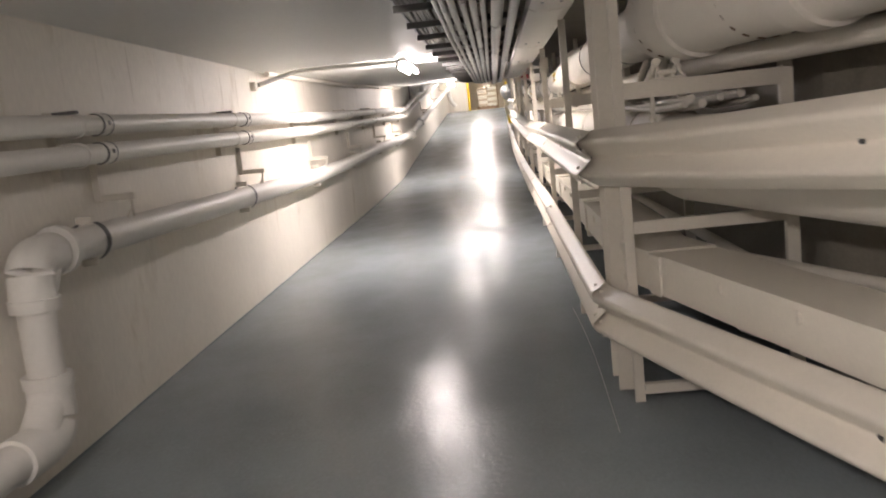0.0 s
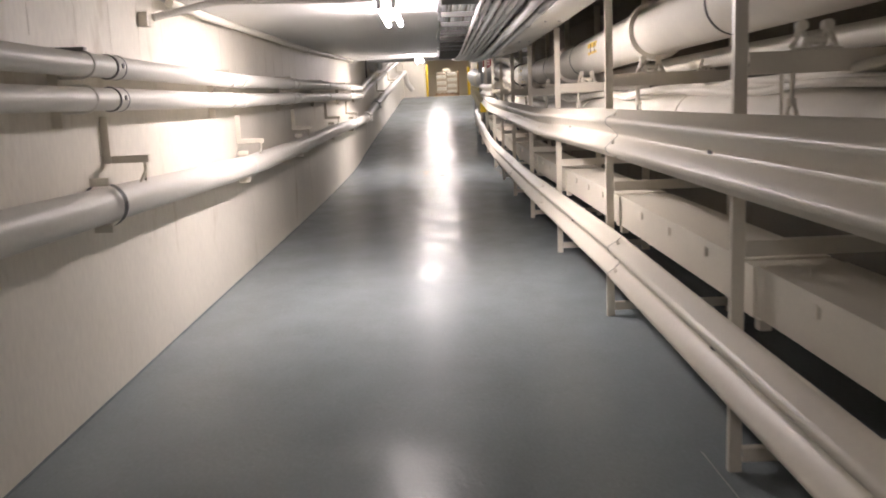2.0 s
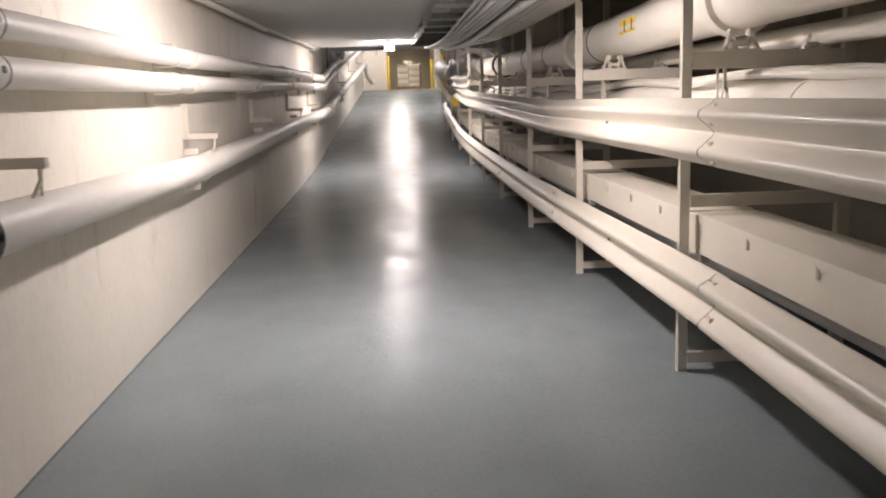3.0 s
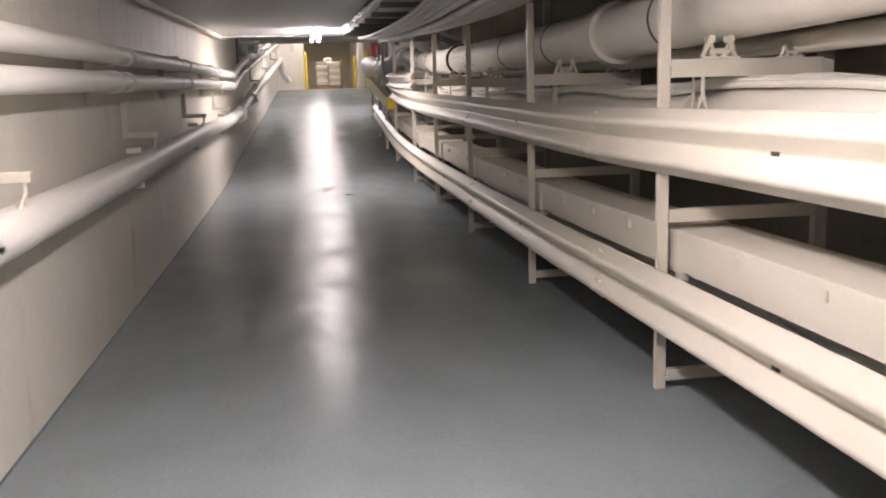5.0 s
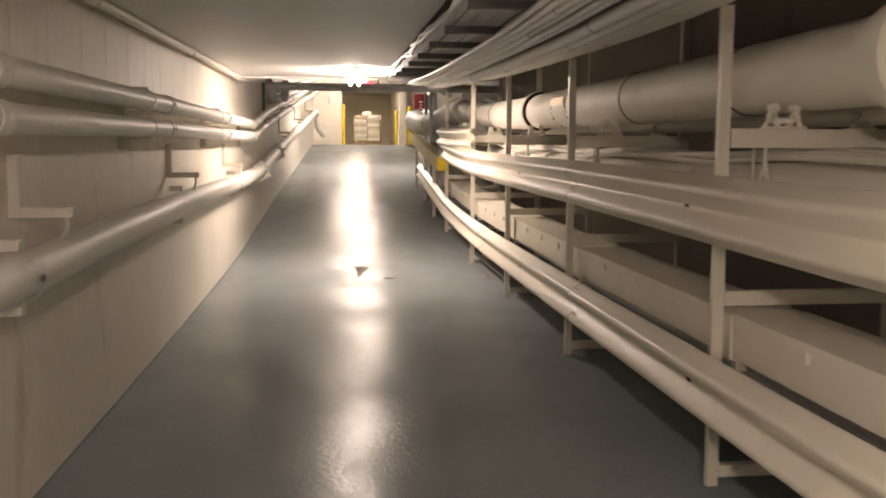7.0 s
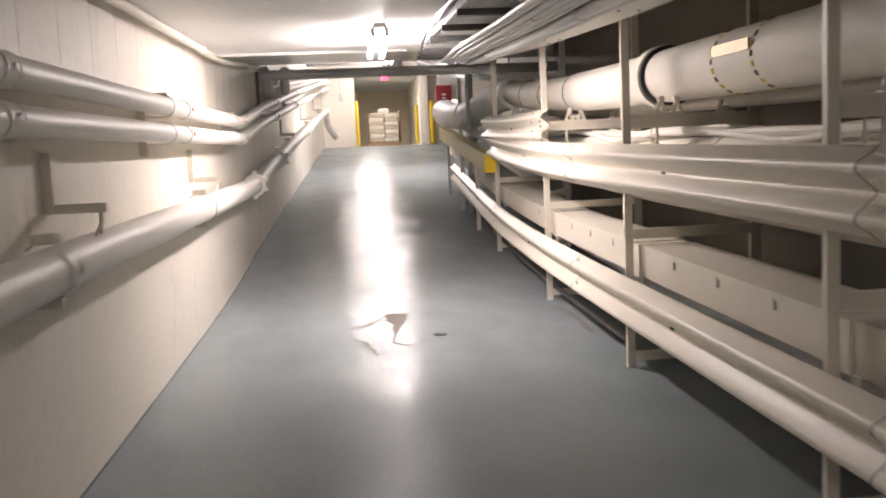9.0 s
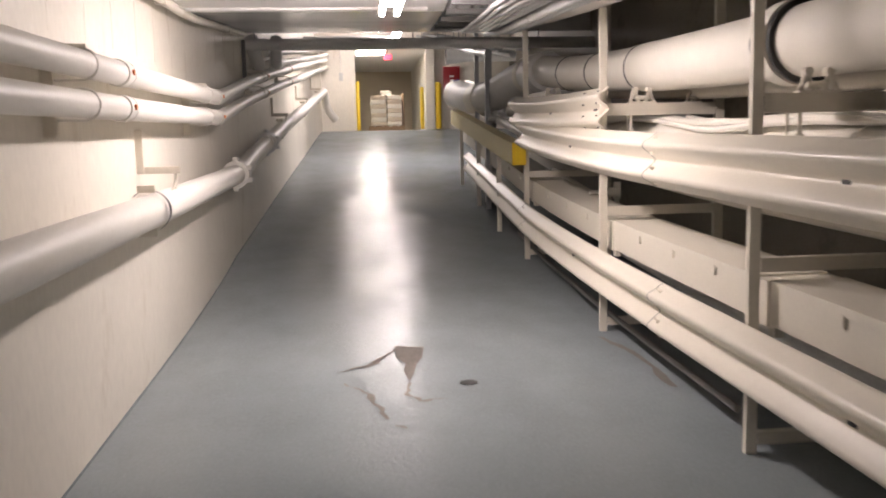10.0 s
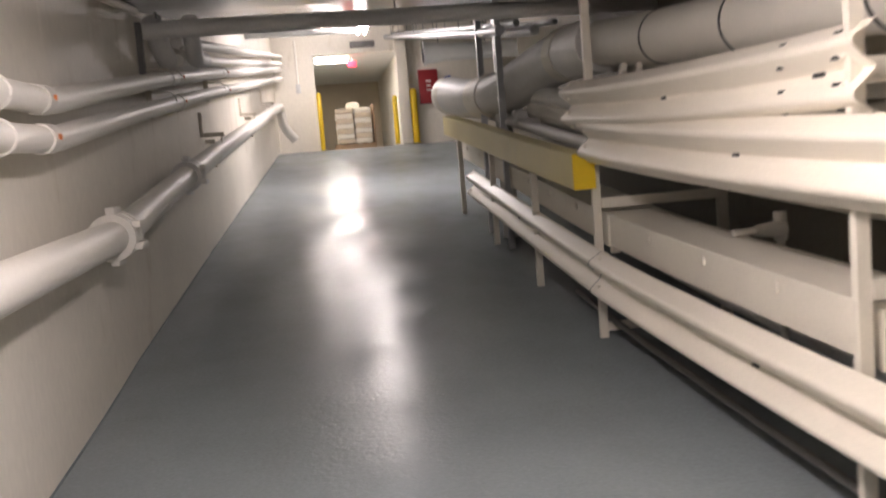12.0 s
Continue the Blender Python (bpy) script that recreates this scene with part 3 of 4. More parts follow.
for y in BAYS:
    if y != 7.0:
        copy_thing(h0, spot(1.06 + rack_dx(y), y, rz(y) + 1.55))

# small pipes at the back of the rack
for x, h, r, mat, lab in ((1.33, 0.62, 0.035, RACK, "thin cream pipe low at the back of the rack"), (1.28, 0.98, 0.03, RACK, "thin cream pipe above the lower arms"),
                          (1.30, 1.72, 0.06, LAGGING, "cream lagged pipe at the back of the upper arms"), (1.30, 0.25, 0.05, GREYPIPE, "grey pipe near the floor behind the rack"),
                          (1.52, 2.02, 0.03, RACK, "thin cream pipe high at the back wall")):
    t = thing("service_pipe", lab, "pipe", (x, 0.3, rz(0.3) + h), "rack service pipes")
    part("pipe_body", tube(B(), along(0.3, 27.5, x, h, 1.0), r, 12), mat, t)

t = thing("service_pipe", "thin brownish pipe just above the floor under the rail", "pipe", (0.72, 19.8, rz(19.8) + 0.12), "rack service pipes")
part("pipe_body", tube(B(), [(0.63, y, rz(y) + 0.125) for y in steps(20.4, 26.2, 0.8)], 0.02, 10), DARKSTEEL, t)

# loose cables draped through the rack
random.seed(4)
for i in range(7):
    x0, hh = 0.93 + 0.06 * i, 1.495 + 0.012 * (i % 3)
    pts = []
    for y in np.arange(4.9, 24.6, 0.22):
        w = 0.5 + 0.5 * math.cos((y - 4.4) / 2.65 * 2 * math.pi)
        pts.append((x0 + 0.05 * math.sin(y * 1.7 + i) + rack_dx(y), y, rz(y) + hh + 0.035 * w - 0.015 + 0.02 * math.sin(2.3 * y + 2 * i) * (1 - w)))
    t = thing("loose_cable", "thick cream-sheathed cable sagging between rack arms", "cable", pts[0], "draped rack cables")
    part("sheath", tube(B(), pts, 0.018 + 0.006 * (i % 2), 8), LAGGING, t)

for i in range(4):
    x = 0.98 + 0.07 * i
    pts = bend([(x + 0.25, 5.75 + 0.1 * i, rz(6) + 2.14), (x + 0.10, 6.15 + 0.08 * i, rz(6) + 1.86), (x + 0.02, 6.45, rz(6) + 1.60 - 0.01 * i), (x + 0.05, 7.3, rz(7) + 1.55), (x + 0.06, 8.6, rz(8.6) + 1.53)], 0.3, 7)
    t = thing("loose_hose", "thick cream hose looping down into the rack", "hose", pts[0], "draped hoses")
    part("hose_body", tube(B(), pts, 0.026, 10), LAGGING, t)

# ---- cable tray and conduits under the ceiling ----
def tray_x(y):
    return max(0, y - 22) * 0.06


TR = thing("cable_tray", "galvanised ladder cable tray under the ceiling", "cable tray", (-0.35, 0.3, tz(0.3)))
for x in (-0.52, -0.15):
    part("side_rail", sweep(B(), [(-0.005, -0.004), (0.005, -0.004), (0.005, 0.05), (-0.005, 0.05)], [(x + tray_x(y), y, tz(y) + 0.045) for y in steps(0.3, 26.9)]), GALV, TR, smooth=False)
random.seed(8)
for i in range(14):
    x = -0.50 + 0.0245 * i
    r = random.uniform(0.010, 0.0135)
    ph = random.uniform(0, 6)
    pts = [(x + tray_x(yy) + 0.008 * math.sin(yy * 1.1 + ph), yy, tz(yy) + 0.041 + r + 0.004 * (1 + math.sin(yy * 2 + ph))) for yy in steps(0.2, 27.0, 0.5)]
    t = thing("tray_cable", "grey cable lying in the ladder tray", "cable", pts[0], "tray cables")
    part("sheath", tube(B(), pts, r, 7), CONDUIT, t)
for i, (x, r) in enumerate(((-0.27, 0.016), (-0.225, 0.018), (-0.17, 0.022), (-0.11, 0.02), (-0.055, 0.022), (0.0, 0.018), (0.085, 0.038), (0.19, 0.032))):
    t = thing("conduit", "grey painted conduit slung under the tray supports", "conduit", (x, 0.2, tz(0.2) - r), "tray conduits")

    def lie(yy):
        return (x + tray_x(yy) + 0.005 * math.sin(0.5 * yy + i), yy, tz(yy) - r - 0.001 - 0.003 * (1 + math.sin(0.8 * yy + 2 * i)))

    run = part("conduit_body", tube(B(), [lie(yy) for yy in steps(0.2, 27.0, 0.6)], r, 12), CONDUIT, t)
    for yy in (4.1 + 1.37 * i % 3.0, 7.3 + 1.7 * i % 3.0, 10.2 + 2.3 * i % 3.0, 13.4 + 0.83 * i % 3.0, 16.9 + 1.9 * i % 3.0, 22.3 + 1.1 * i % 3.0):
        part("coupling", tube(B(), [lie(yy), lie(yy + 0.07)], r + 0.005, 12), CONDUIT, run)
t = thing("cable_trunking", "wide pale rounded trunking lying on the rack posts", "trunking", (0.44, 0.2, tz(0.2)))
loop = [(-0.15, 0.09), (-0.16, 0.05), (-0.145, 0.02), (-0.11, 0.004), (-0.05, 0.0), (0.06, 0.0), (0.12, 0.006), (0.15, 0.025), (0.16, 0.055), (0.15, 0.09)]
trunk = part("trunk_body", sweep(B(), loop, [(0.455 + tray_x(y) * 0.3, y, tz(y)) for y in steps(0.2, 27.0)]), PIPE, t)
for y in (2.2, 5.9, 8.8, 11.6, 14.2, 16.6, 19.0, 19.6, 21.6, 22.0, 24.4):
    for x in (0.38, 0.50):
        part("screw", tube(B(), [(x + tray_x(y) * 0.3, y, tz(y) - 0.008), (x + tray_x(y) * 0.3, y, tz(y) + 0.004)], 0.010, 8), GALV, trunk)
for y in (3.3, 6.3, 9.3, 12.3, 15.3, 18.3, 21.3, 24.3):
    part("joint_cover", sweep(B(), [(u * 1.02, v * 1.05 - 0.003) for u, v in loop], [(0.455 + tray_x(q) * 0.3, q, tz(q)) for q in (y, y + 0.09)]), PIPE, trunk)


random.seed(31)
for k in range(3):
    ph = random.uniform(0, 6)
    pts = [(-0.545 + 0.02 * k + tray_x(yy) + 0.018 * math.sin(yy * 2.1 + ph) + random.uniform(-0.012, 0.012), yy, tz(yy) + 0.10 + 0.016 * k + 0.02 * math.sin(yy * 3.3 + 2 * ph)) for yy in np.arange(0.4, 27.0, 0.24)]
    t = thing("edge_cable", "silver-grey flexible cable tied along the tray edge", "cable", pts[0], "tray edge cables")
    part("sheath", tube(B(), pts, 0.013 + 0.003 * k, 8), GALV if k < 2 else CONDUIT, t)


def tray_support(y):
    z = tz(y)
    dx = tray_x(y)
    t = thing("tray_support", "dark steel channel carrying the cable tray", "support bar", (dx, y, z), "tray supports")
    bm = B()
    channel(bm, -0.54 + dx, 0.26 + dx, y, z, z + 0.04, upright=False, depth=0.04)
    part("support_channel", bm, DARKSTEEL, t, smooth=False)
    for x in (-0.135, 0.25):
        part("drop_rod", tube(B(), [(x + dx, y + 0.03, z), (x + dx, y + 0.03, cz(y) + 0.305)], 0.006, 6), DARKSTEEL, t)
    return t


y = 1.2
while y < 26.6:
    tray_support(y)
    y += 0.88


# ---- pipes along the wall ----
def wall_pipe(name_label, h_pts, r, y0, y1, off=0.17, extra=(), seg=20):
    ys = [p[0] for p in h_pts]
    zs = [p[1] for p in h_pts]
    pts = [(wall_x(y) + off, y, float(np.interp(y, ys, zs))) for y in sorted(set(steps(y0, y1, 0.7)) | {q for q in ys if y0 < q < y1})]
    pts = list(extra) + pts
    t = thing("wall_pipe", name_label, "pipe", pts[0], "wall pipes")
    part("pipe_body", tube(B(), pts, r, seg), PIPE, t)
    return t


ZA = [(-5, 1.50), (4.2, 1.635), (7, 1.69), (11.4, 1.765), (14.45, 1.85), (17.6, 1.94), (20.85, 2.02), (23.9, 2.10), (24.15, 2.115), (26.9, 2.49), (29.7, 2.84), (40.3, 4.08)]
ZB = [(y, z - 0.165 - (0.03 if y > 26 else 0)) for y, z in ZA]
ZL = [(4.3, 1.007), (7, 1.007), (11.5, 1.027), (14.8, 1.117), (18.3, 1.247), (21.7, 1.337), (25.0, 1.447), (25.35, 1.47), (27.0, 1.69), (29.5, 2.02), (38.0, 3.05), (39.0, 3.17)]
COUP = (5.2, 8.28, 11.4, 14.45, 17.6, 20.85, 23.95, 27.6, 30.6)
for zz, lab in ((ZA, "upper of two cream painted pipes along the wall"), (ZB, "lower of two cream painted pipes along the wall")):
    t = wall_pipe(lab, zz, 0.058, -4.5, 40.3)
    for y in COUP:
        q0, q1 = [q[0] for q in zz], [q[1] for q in zz]
        cp = part("coupling", tube(B(), [(wall_x(v) + 0.17, v, float(np.interp(v, q0, q1))) for v in (y - 0.065, y + 0.065)], 0.0635, 20), PIPE, t)
        for d in (-0.06, 0.06):
            pp = [(wall_x(v) + 0.17, v, float(np.interp(v, q0, q1))) for v in (y + d - 0.006, y + d + 0.006)]
            part("coupling_ring", tube(B(), pp, 0.0655, 20), DARKSTEEL if y < 10 else PIPE, cp)
        p = (wall_x(y) + 0.17, y, float(np.interp(y, q0, q1)))
        bm = B()
        tube(bm, [(p[0] + 0.055, y, p[2] + 0.005), (p[0] + 0.071, y, p[2] + 0.005)], 0.013, 8)
        part("coupling_bolt", bm, DARKSTEEL if y < 10 else PIPE if y < 19 else ORANGE, cp)
x = wall_x(4) + 0.17
t = wall_pipe("wide cream painted pipe low along the wall with an elbow", ZL, 0.091, 4.35, 39.0, extra=bend([(x, -4.5, 0.12), (x, 3.95, 0.12), (x, 4.16, 0.33), (x, 4.16, 0.8), (x, 4.36, 1.0)], 0.12)[:-1], seg=24)
part("elbow", tube(B(), bend([(x, 4.16, 0.78), (x, 4.16, 0.99), (x, 4.40, 1.0)], 0.18, 8), 0.112, 24), PIPE, t)
part("elbow", tube(B(), bend([(x, 3.75, 0.12), (x, 4.16, 0.12), (x, 4.16, 0.40)], 0.22, 8), 0.112, 24), PIPE, t)
for za in (0.40, 0.78):
    part("coupling_ring", tube(B(), [(x, 4.16, za - 0.03), (x, 4.16, za + 0.03)], 0.122, 24), PIPE, t)
xe = wall_x(39.0) + 0.17
part("elbow", tube(B(), bend([(xe, 38.9, 3.16), (xe, 39.25, 3.18), (xe + 0.05, 39.35, 2.75), (xe + 0.25, 39.5, 2.5)], 0.15), 0.098, 20), PIPE, t)


def zl(y):
    return float(np.interp(y, [q[0] for q in ZL], [q[1] for q in ZL]))


for y in (4.47, 24.97, 25.06, 25.15, 27.60, 27.68, 27.76):
    v = (y - 0.03, y + 0.03)
    part("coupling_ring", tube(B(), [(wall_x(q) + 0.17, q, zl(q)) for q in v], 0.128, 24), PIPE if y < 27 else GREYPIPE, t)


for y in (25.06, 27.68):
    xc = wall_x(y) + 0.17
    for k, (u, v) in enumerate(((0.0, 0.14), (0.0, -0.14), (0.13, 0.06), (0.13, -0.06))):
        bm = B()
        box(bm, xc + u - 0.022, xc + u + 0.022, y - 0.10, y + 0.10, zl(y) + v - 0.02, zl(y) + v + 0.02, 0.006)
        part("coupling_lug", bm, PIPE if y < 27 else GREYPIPE, t)


def pipe_strut(y):
    zt = float(np.interp(y, [q[0] for q in ZA], [q[1] for q in ZA]))
    x = wall_x(y)
    t = thing("pipe_strut", "short steel channel on the wall clamping two pipes", "pipe bracket", (x, y, zt), "pipe struts")
    bm = B()
    channel(bm, x, x + 0.05, y, zt - 0.30, zt + 0.085, depth=0.045)
    box(bm, x + 0.05, x + 0.10, y - 0.022, y + 0.022, zt - 0.012, zt + 0.012)
    box(bm, x + 0.05, x + 0.10, y - 0.022, y + 0.022, zt - 0.177, zt - 0.153)
    part("strut", bm, RACK, t, smooth=False)
    for dz in (0, -0.165):
        part("u_clamp", tube(B(), bend([(x + 0.04, y, zt + dz + 0.064), (x + 0.20, y, zt + dz + 0.066), (x + 0.236, y, zt + dz), (x + 0.20, y, zt + dz - 0.066), (x + 0.04, y, zt + dz - 0.064)], 0.05, 5), 0.006, 8), PIPE, t)
    bm = B()
    box(bm, x + 0.05, x + 0.19, y - 0.02, y + 0.02, zt + 0.062, zt + 0.082, 0.004)
    part("clamp_cap", bm, DARKSTEEL if y < 10 else RACK, t)
    return t


for y in (4.9, 7.9, 10.95, 14.05, 16.95, 20.25, 23.4, 27.2, 30.2):
    pipe_strut(y)


def pipe_hanger(y):
    zz = zl(y)
    x = wall_x(y)
    t = thing("pipe_hanger", "cream L-shaped wall bracket with a clamp on the wide pipe", "pipe bracket", (x, y, zz + 0.33), "wall pipe hangers")
    yb = y + 0.33
    bm = B()
    box(bm, x - 0.002, x + 0.042, yb - 0.03, yb + 0.03, zz + 0.19, zz + 0.45, 0.004)
    part("back_plate", bm, RACK, t, smooth=False)
    bm = B()
    box(bm, x + 0.043, x + 0.25, yb - 0.028, yb + 0.022, zz + 0.19, zz + 0.232, 0.004)
    part("bracket_arm", bm, RACK, t, smooth=False)
    xc = x + 0.17
    part("rod", tube(B(), [(xc + 0.05, yb, zz + 0.14), (xc + 0.05, yb, zz + 0.19)], 0.009, 8), RACK, t)
    for s in (-0.05, 0.05):
        part("strap", tube(B(), [(xc + 0.05, yb, zz + 0.15), (xc + 0.03, yb + s, zz + 0.08)], 0.007, 6), RACK, t)
    ring = [(xc + 0.112 * math.cos(a), y - 0.20, zz + 0.112 * math.sin(a)) for a in np.linspace(-2.4, 2.4, 24)]
    clamp = part("clamp", sweep_band(ring, 0.06), WHITE if 10 < y < 20 or y > 24 else DARKSTEEL, t)
    for s in (1, -1):
        bm = B()
        box(bm, xc - 0.055, xc + 0.04, y - 0.23, y - 0.17, zz + s * 0.118 - 0.020, zz + s * 0.118 + 0.020, 0.005)
        part("clamp_lug", bm, RACK, clamp)
    return t


def sweep_band(ring, width):
    bm = B()
    a = [bm.verts.new((p[0], p[1] - width / 2, p[2])) for p in ring]
    b = [bm.verts.new((p[0], p[1] + width / 2, p[2])) for p in ring]
    for i in range(len(ring) - 1):
        bm.faces.new((a[i], a[i + 1], b[i + 1], b[i]))
    bmesh.ops.solidify(bm, geom=bm.faces[:], thickness=0.022)
    return bm


for y in (5.05, 8.2, 11.55, 14.75, 18.15, 21.5, 29.3, 33.0, 36.5):
    pipe_hanger(y)

# further pipes that join on the ramp
for h, lab in ((2.12, "topmost cream pipe on the ramp wall"), (1.97, "second cream pipe on the ramp wall")):
    t = wall_pipe(lab, [(27.6, fz(27.6) + h), (40.3, fz(40.3) + h)], 0.05, 27.6, 40.3, off=0.2)

# cross pipe that hangs under the ceiling where the ramp begins
t = thing("cross_pipe", "grey pipe crossing under the ceiling at the ramp", "pipe", (-2.4, 27.3, 2.91))
part("pipe_body", tube(B(), [(-2.46, 27.3, 2.92), (1.84, 27.3, 2.92)], 0.068, 18), GREYPIPE, t)
for x in (-2.3, -0.43, 1.1):
    part("drop_rod", tube(B(), [(x, 27.3, 2.97), (x, 27.3, cz(27.3) + 0.02)], 0.008, 8), DARKSTEEL, t)
t = thing("drop_pipe", "grey pipe elbow coming down behind the cross pipe", "pipe", (-2.3, 27.5, 2.9))
part("pipe_body", tube(B(), bend([(-2.34, 27.30, 3.0), (-2.30, 27.55, 2.70), (-2.24, 28.0, 2.72), (-2.22, 28.6, 2.81)], 0.2, 6), 0.08, 16), GREYPIPE, t)
bm = B()
box(bm, -2.45, -2.39, 27.08, 27.14, 2.45, 2.95)
part("drop_channel", bm, DARKSTEEL, t, smooth=False)
t = thing("drop_pipe", "grey pipe bending down to join the wall pipes", "pipe", (-2.0, 27.5, 2.9))
part("pipe_body", tube(B(), bend([(-2.05, 27.30, 2.98), (-2.08, 27.62, 2.74), (-2.12, 28.2, fz(28.2) + 1.97), (-2.13, 28.8, fz(28.8) + 1.97)], 0.2, 6), 0.07, 16), GREYPIPE, t)
t = thing("ceiling_conduit", "white conduit strip crossing the ceiling", "conduit", (-1.5, 23.3, cz(23.3)))
bm = B()
box(bm, -2.45, -0.62, 23.03, 23.08, cz(23.03) - 0.02, cz(23.03) + 0.006, 0.004)
part("trunking", bm, WHITE, t, smooth=False)
t = thing("wall_conduit", "cream conduit from a wall box up to the ceiling light", "conduit", (-2.42, 9.4, 2.05))
bm = B()
box(bm, wall_x(9) - 0.002, wall_x(9) + 0.06, 9.33, 9.42, 2.03, 2.12, 0.006)
part("junction_box", bm, RACK, t)
part("conduit_body", tube(B(), bend([(-2.40, 9.42, 2.09), (-2.05, 9.75, cz(9.75) - 0.03), (-0.95, 10.0, cz(10.0) - 0.03)], 0.12), 0.024, 12), PIPE, t)
t = thing("ceiling_pipe", "slim cream pipe in the corner of wall and ceiling", "conduit", (-2.36, 8, cz(8)))
part("pipe_body", tube(B(), [(-2.37, y, cz(y) - 0.034) for y in steps(9.7, 26.8)], 0.03, 12), WALL, t)
for y in (16.1, 19.2, 22.3, 25.4):
    bm = B()
    box(bm, -2.405, -2.335, y - 0.015, y + 0.015, cz(y) - 0.07, cz(y) + 0.004, 0.004)
    part("saddle_clip", bm, WALL, t)

# ---- things at the foot of the ramp ----
GB = thing("guard_beam", "yellow steel box guard beam with a bright end", "guard beam", (0.48, 25.4, fz(25.4) + 1.0))
loop = [(-0.07, -0.11), (0.07, -0.11), (0.07, 0.11), (-0.07, 0.11)]
# The body takes the shaded yellow, the end cap the plain one.
part("beam_body", sweep(B(), loop, [(0.49, y, fz(y) + 1.095 - 0.012 * (y - 25.4)) for y in steps(25.40, 31.0)]), DULLYELLOW, GB, smooth=False)
part("end_cap", sweep(B(), [(u * 1.03, v * 1.03) for u, v in loop], [(0.49, 25.385, fz(25.385) + 1.095), (0.49, 25.40, fz(25.4) + 1.095)]), YELLOW, GB, "bright yellow end", smooth=False)
for y in (26.9, 28.6, 30.5):
    bm = B()
    channel(bm, 0.50, 0.55, y, fz(y), fz(y) + 0.96, depth=0.05)
    part("beam_post", bm, RACK, GB, smooth=False)
for y, x, h in ((28.35, 0.62, 2.05), (29.2, 0.60, 1.9), (29.3, 0.80, 2.1)):
    t = thing("steel_post", "grey galvanised strut post on the ramp", "post", (x, y, fz(y)), "grey strut posts")
    bm = B()
    channel(bm, x - 0.03, x + 0.03, y, fz(y), cz(y) + 0.02, depth=0.05)
    part("post_channel", bm, GALV, t, smooth=False)
t = thing("jacketed_pipe", "large grey jacketed pipe bending down beside the ramp", "pipe", (1.0, 26.4, fz(26.4) + 1.9))
z0 = fz(26.4) + 1.9
part("pipe_body", tube(B(), bend([(1.0, 26.38, z0), (1.02, 27.75, z0 + 0.05), (0.76, 28.75, 2.36), (0.62, 29.9, 2.40), (0.55, 31.2, 2.57)], 0.30, 6), 0.22, 24), GREYPIPE, t)
part("sleeve", tube(B(), [(1.012, 27.15, z0 + 0.035), (1.016, 27.42, z0 + 0.042)], 0.229, 24), LAGGING, t, "pale wrapped sleeve")
part("sleeve", tube(B(), [(0.715, 29.12, 2.373), (0.665, 29.54, 2.387)], 0.231, 24), LAGGING, t, "pale wrapped sleeve")
part("end_flange", tube(B(), [(0.57, 30.8, 2.50), (0.56, 30.95, 2.53), (0.55, 31.15, 2.56), (0.545, 31.3, 2.585)], [0.19, 0.235, 0.235, 0.17], 24), LAGGING, t, "pale wrapped flange")
bm = B()
tube(bm, [(0.48, 31.0, 2.74), (0.56, 30.98, 2.76)], 0.03, 8)
part("tie", bm, BLUE, t, "blue tie")
for x, h, r in ((0.95, 1.45, 0.09), (1.15, 1.15, 0.08), (0.75, 1.2, 0.05)):
    t = thing("ramp_pipe", "grey pipe running behind the yellow guard beam", "pipe", (x, 25.6, fz(25.6) + h), "ramp pipes")
    part("pipe_body", tube(B(), [(x, y, fz(y) + h) for y in steps(25.6, 33.0)], r, 14), GREYPIPE, t)
t = thing("gate_valve", "small white valve low in the rack", "valve", (1.1, 24.2, fz(24.2) + 0.75))
zz = fz(24.2) + 0.84
part("valve_body", tube(B(), [(1.02, 24.2, zz), (1.18, 24.2, zz)], [0.03, 0.05], 12), PIPE, t)
part("valve_stem", tube(B(), [(0.90, 24.2, zz), (1.03, 24.2, zz)], 0.02, 10), PIPE, t)
part("valve_neck", tube(B(), [(1.16, 24.2, zz - 0.06), (1.16, 24.2, zz + 0.09)], 0.035, 10), PIPE, t)
part("valve_riser", tube(B(), [(1.16, 24.2, fz(24.2) + 0.25), (1.16, 24.2, zz - 0.05)], 0.022, 10), PIPE, t)

t = thing("riser_pipe", "grey jacketed riser dropping from the large pipe", "pipe", (0.74, 28.9, fz(28.9)))
part("pipe_body", tube(B(), [(0.74, 28.9, fz(28.9)), (0.74, 28.9, 2.30)], 0.085, 16), GREYPIPE, t)
part("clamp", tube(B(), [(0.74, 28.9, 1.95), (0.74, 28.9, 2.0)], 0.093, 16), GALV, t, "galvanised clamp")


def small_valve(x, y, h):
    """A little globe valve on a stub: body, bonnet and white lever."""
    z = fz(y) + h
    t = thing("small_valve", "small grey valve with a white lever beside the ramp", "valve", (x, y, z), "ramp valves")
    part("valve_body", tube(B(), [(x - 0.09, y, z), (x - 0.03, y, z), (x, y, z), (x + 0.03, y, z), (x + 0.24, y, z)], [0.025, 0.03, 0.05, 0.03, 0.025], 12), GREYPIPE, t)
    part("valve_bonnet", tube(B(), [(x, y, z), (x, y, z + 0.09)], 0.02, 10), GREYPIPE, t)
    bm = B()
    box(bm, x - 0.02, x + 0.02, y - 0.10, y + 0.03, z + 0.085, z + 0.105, 0.006)
    part("valve_lever", bm, WHITE, t)
    return t


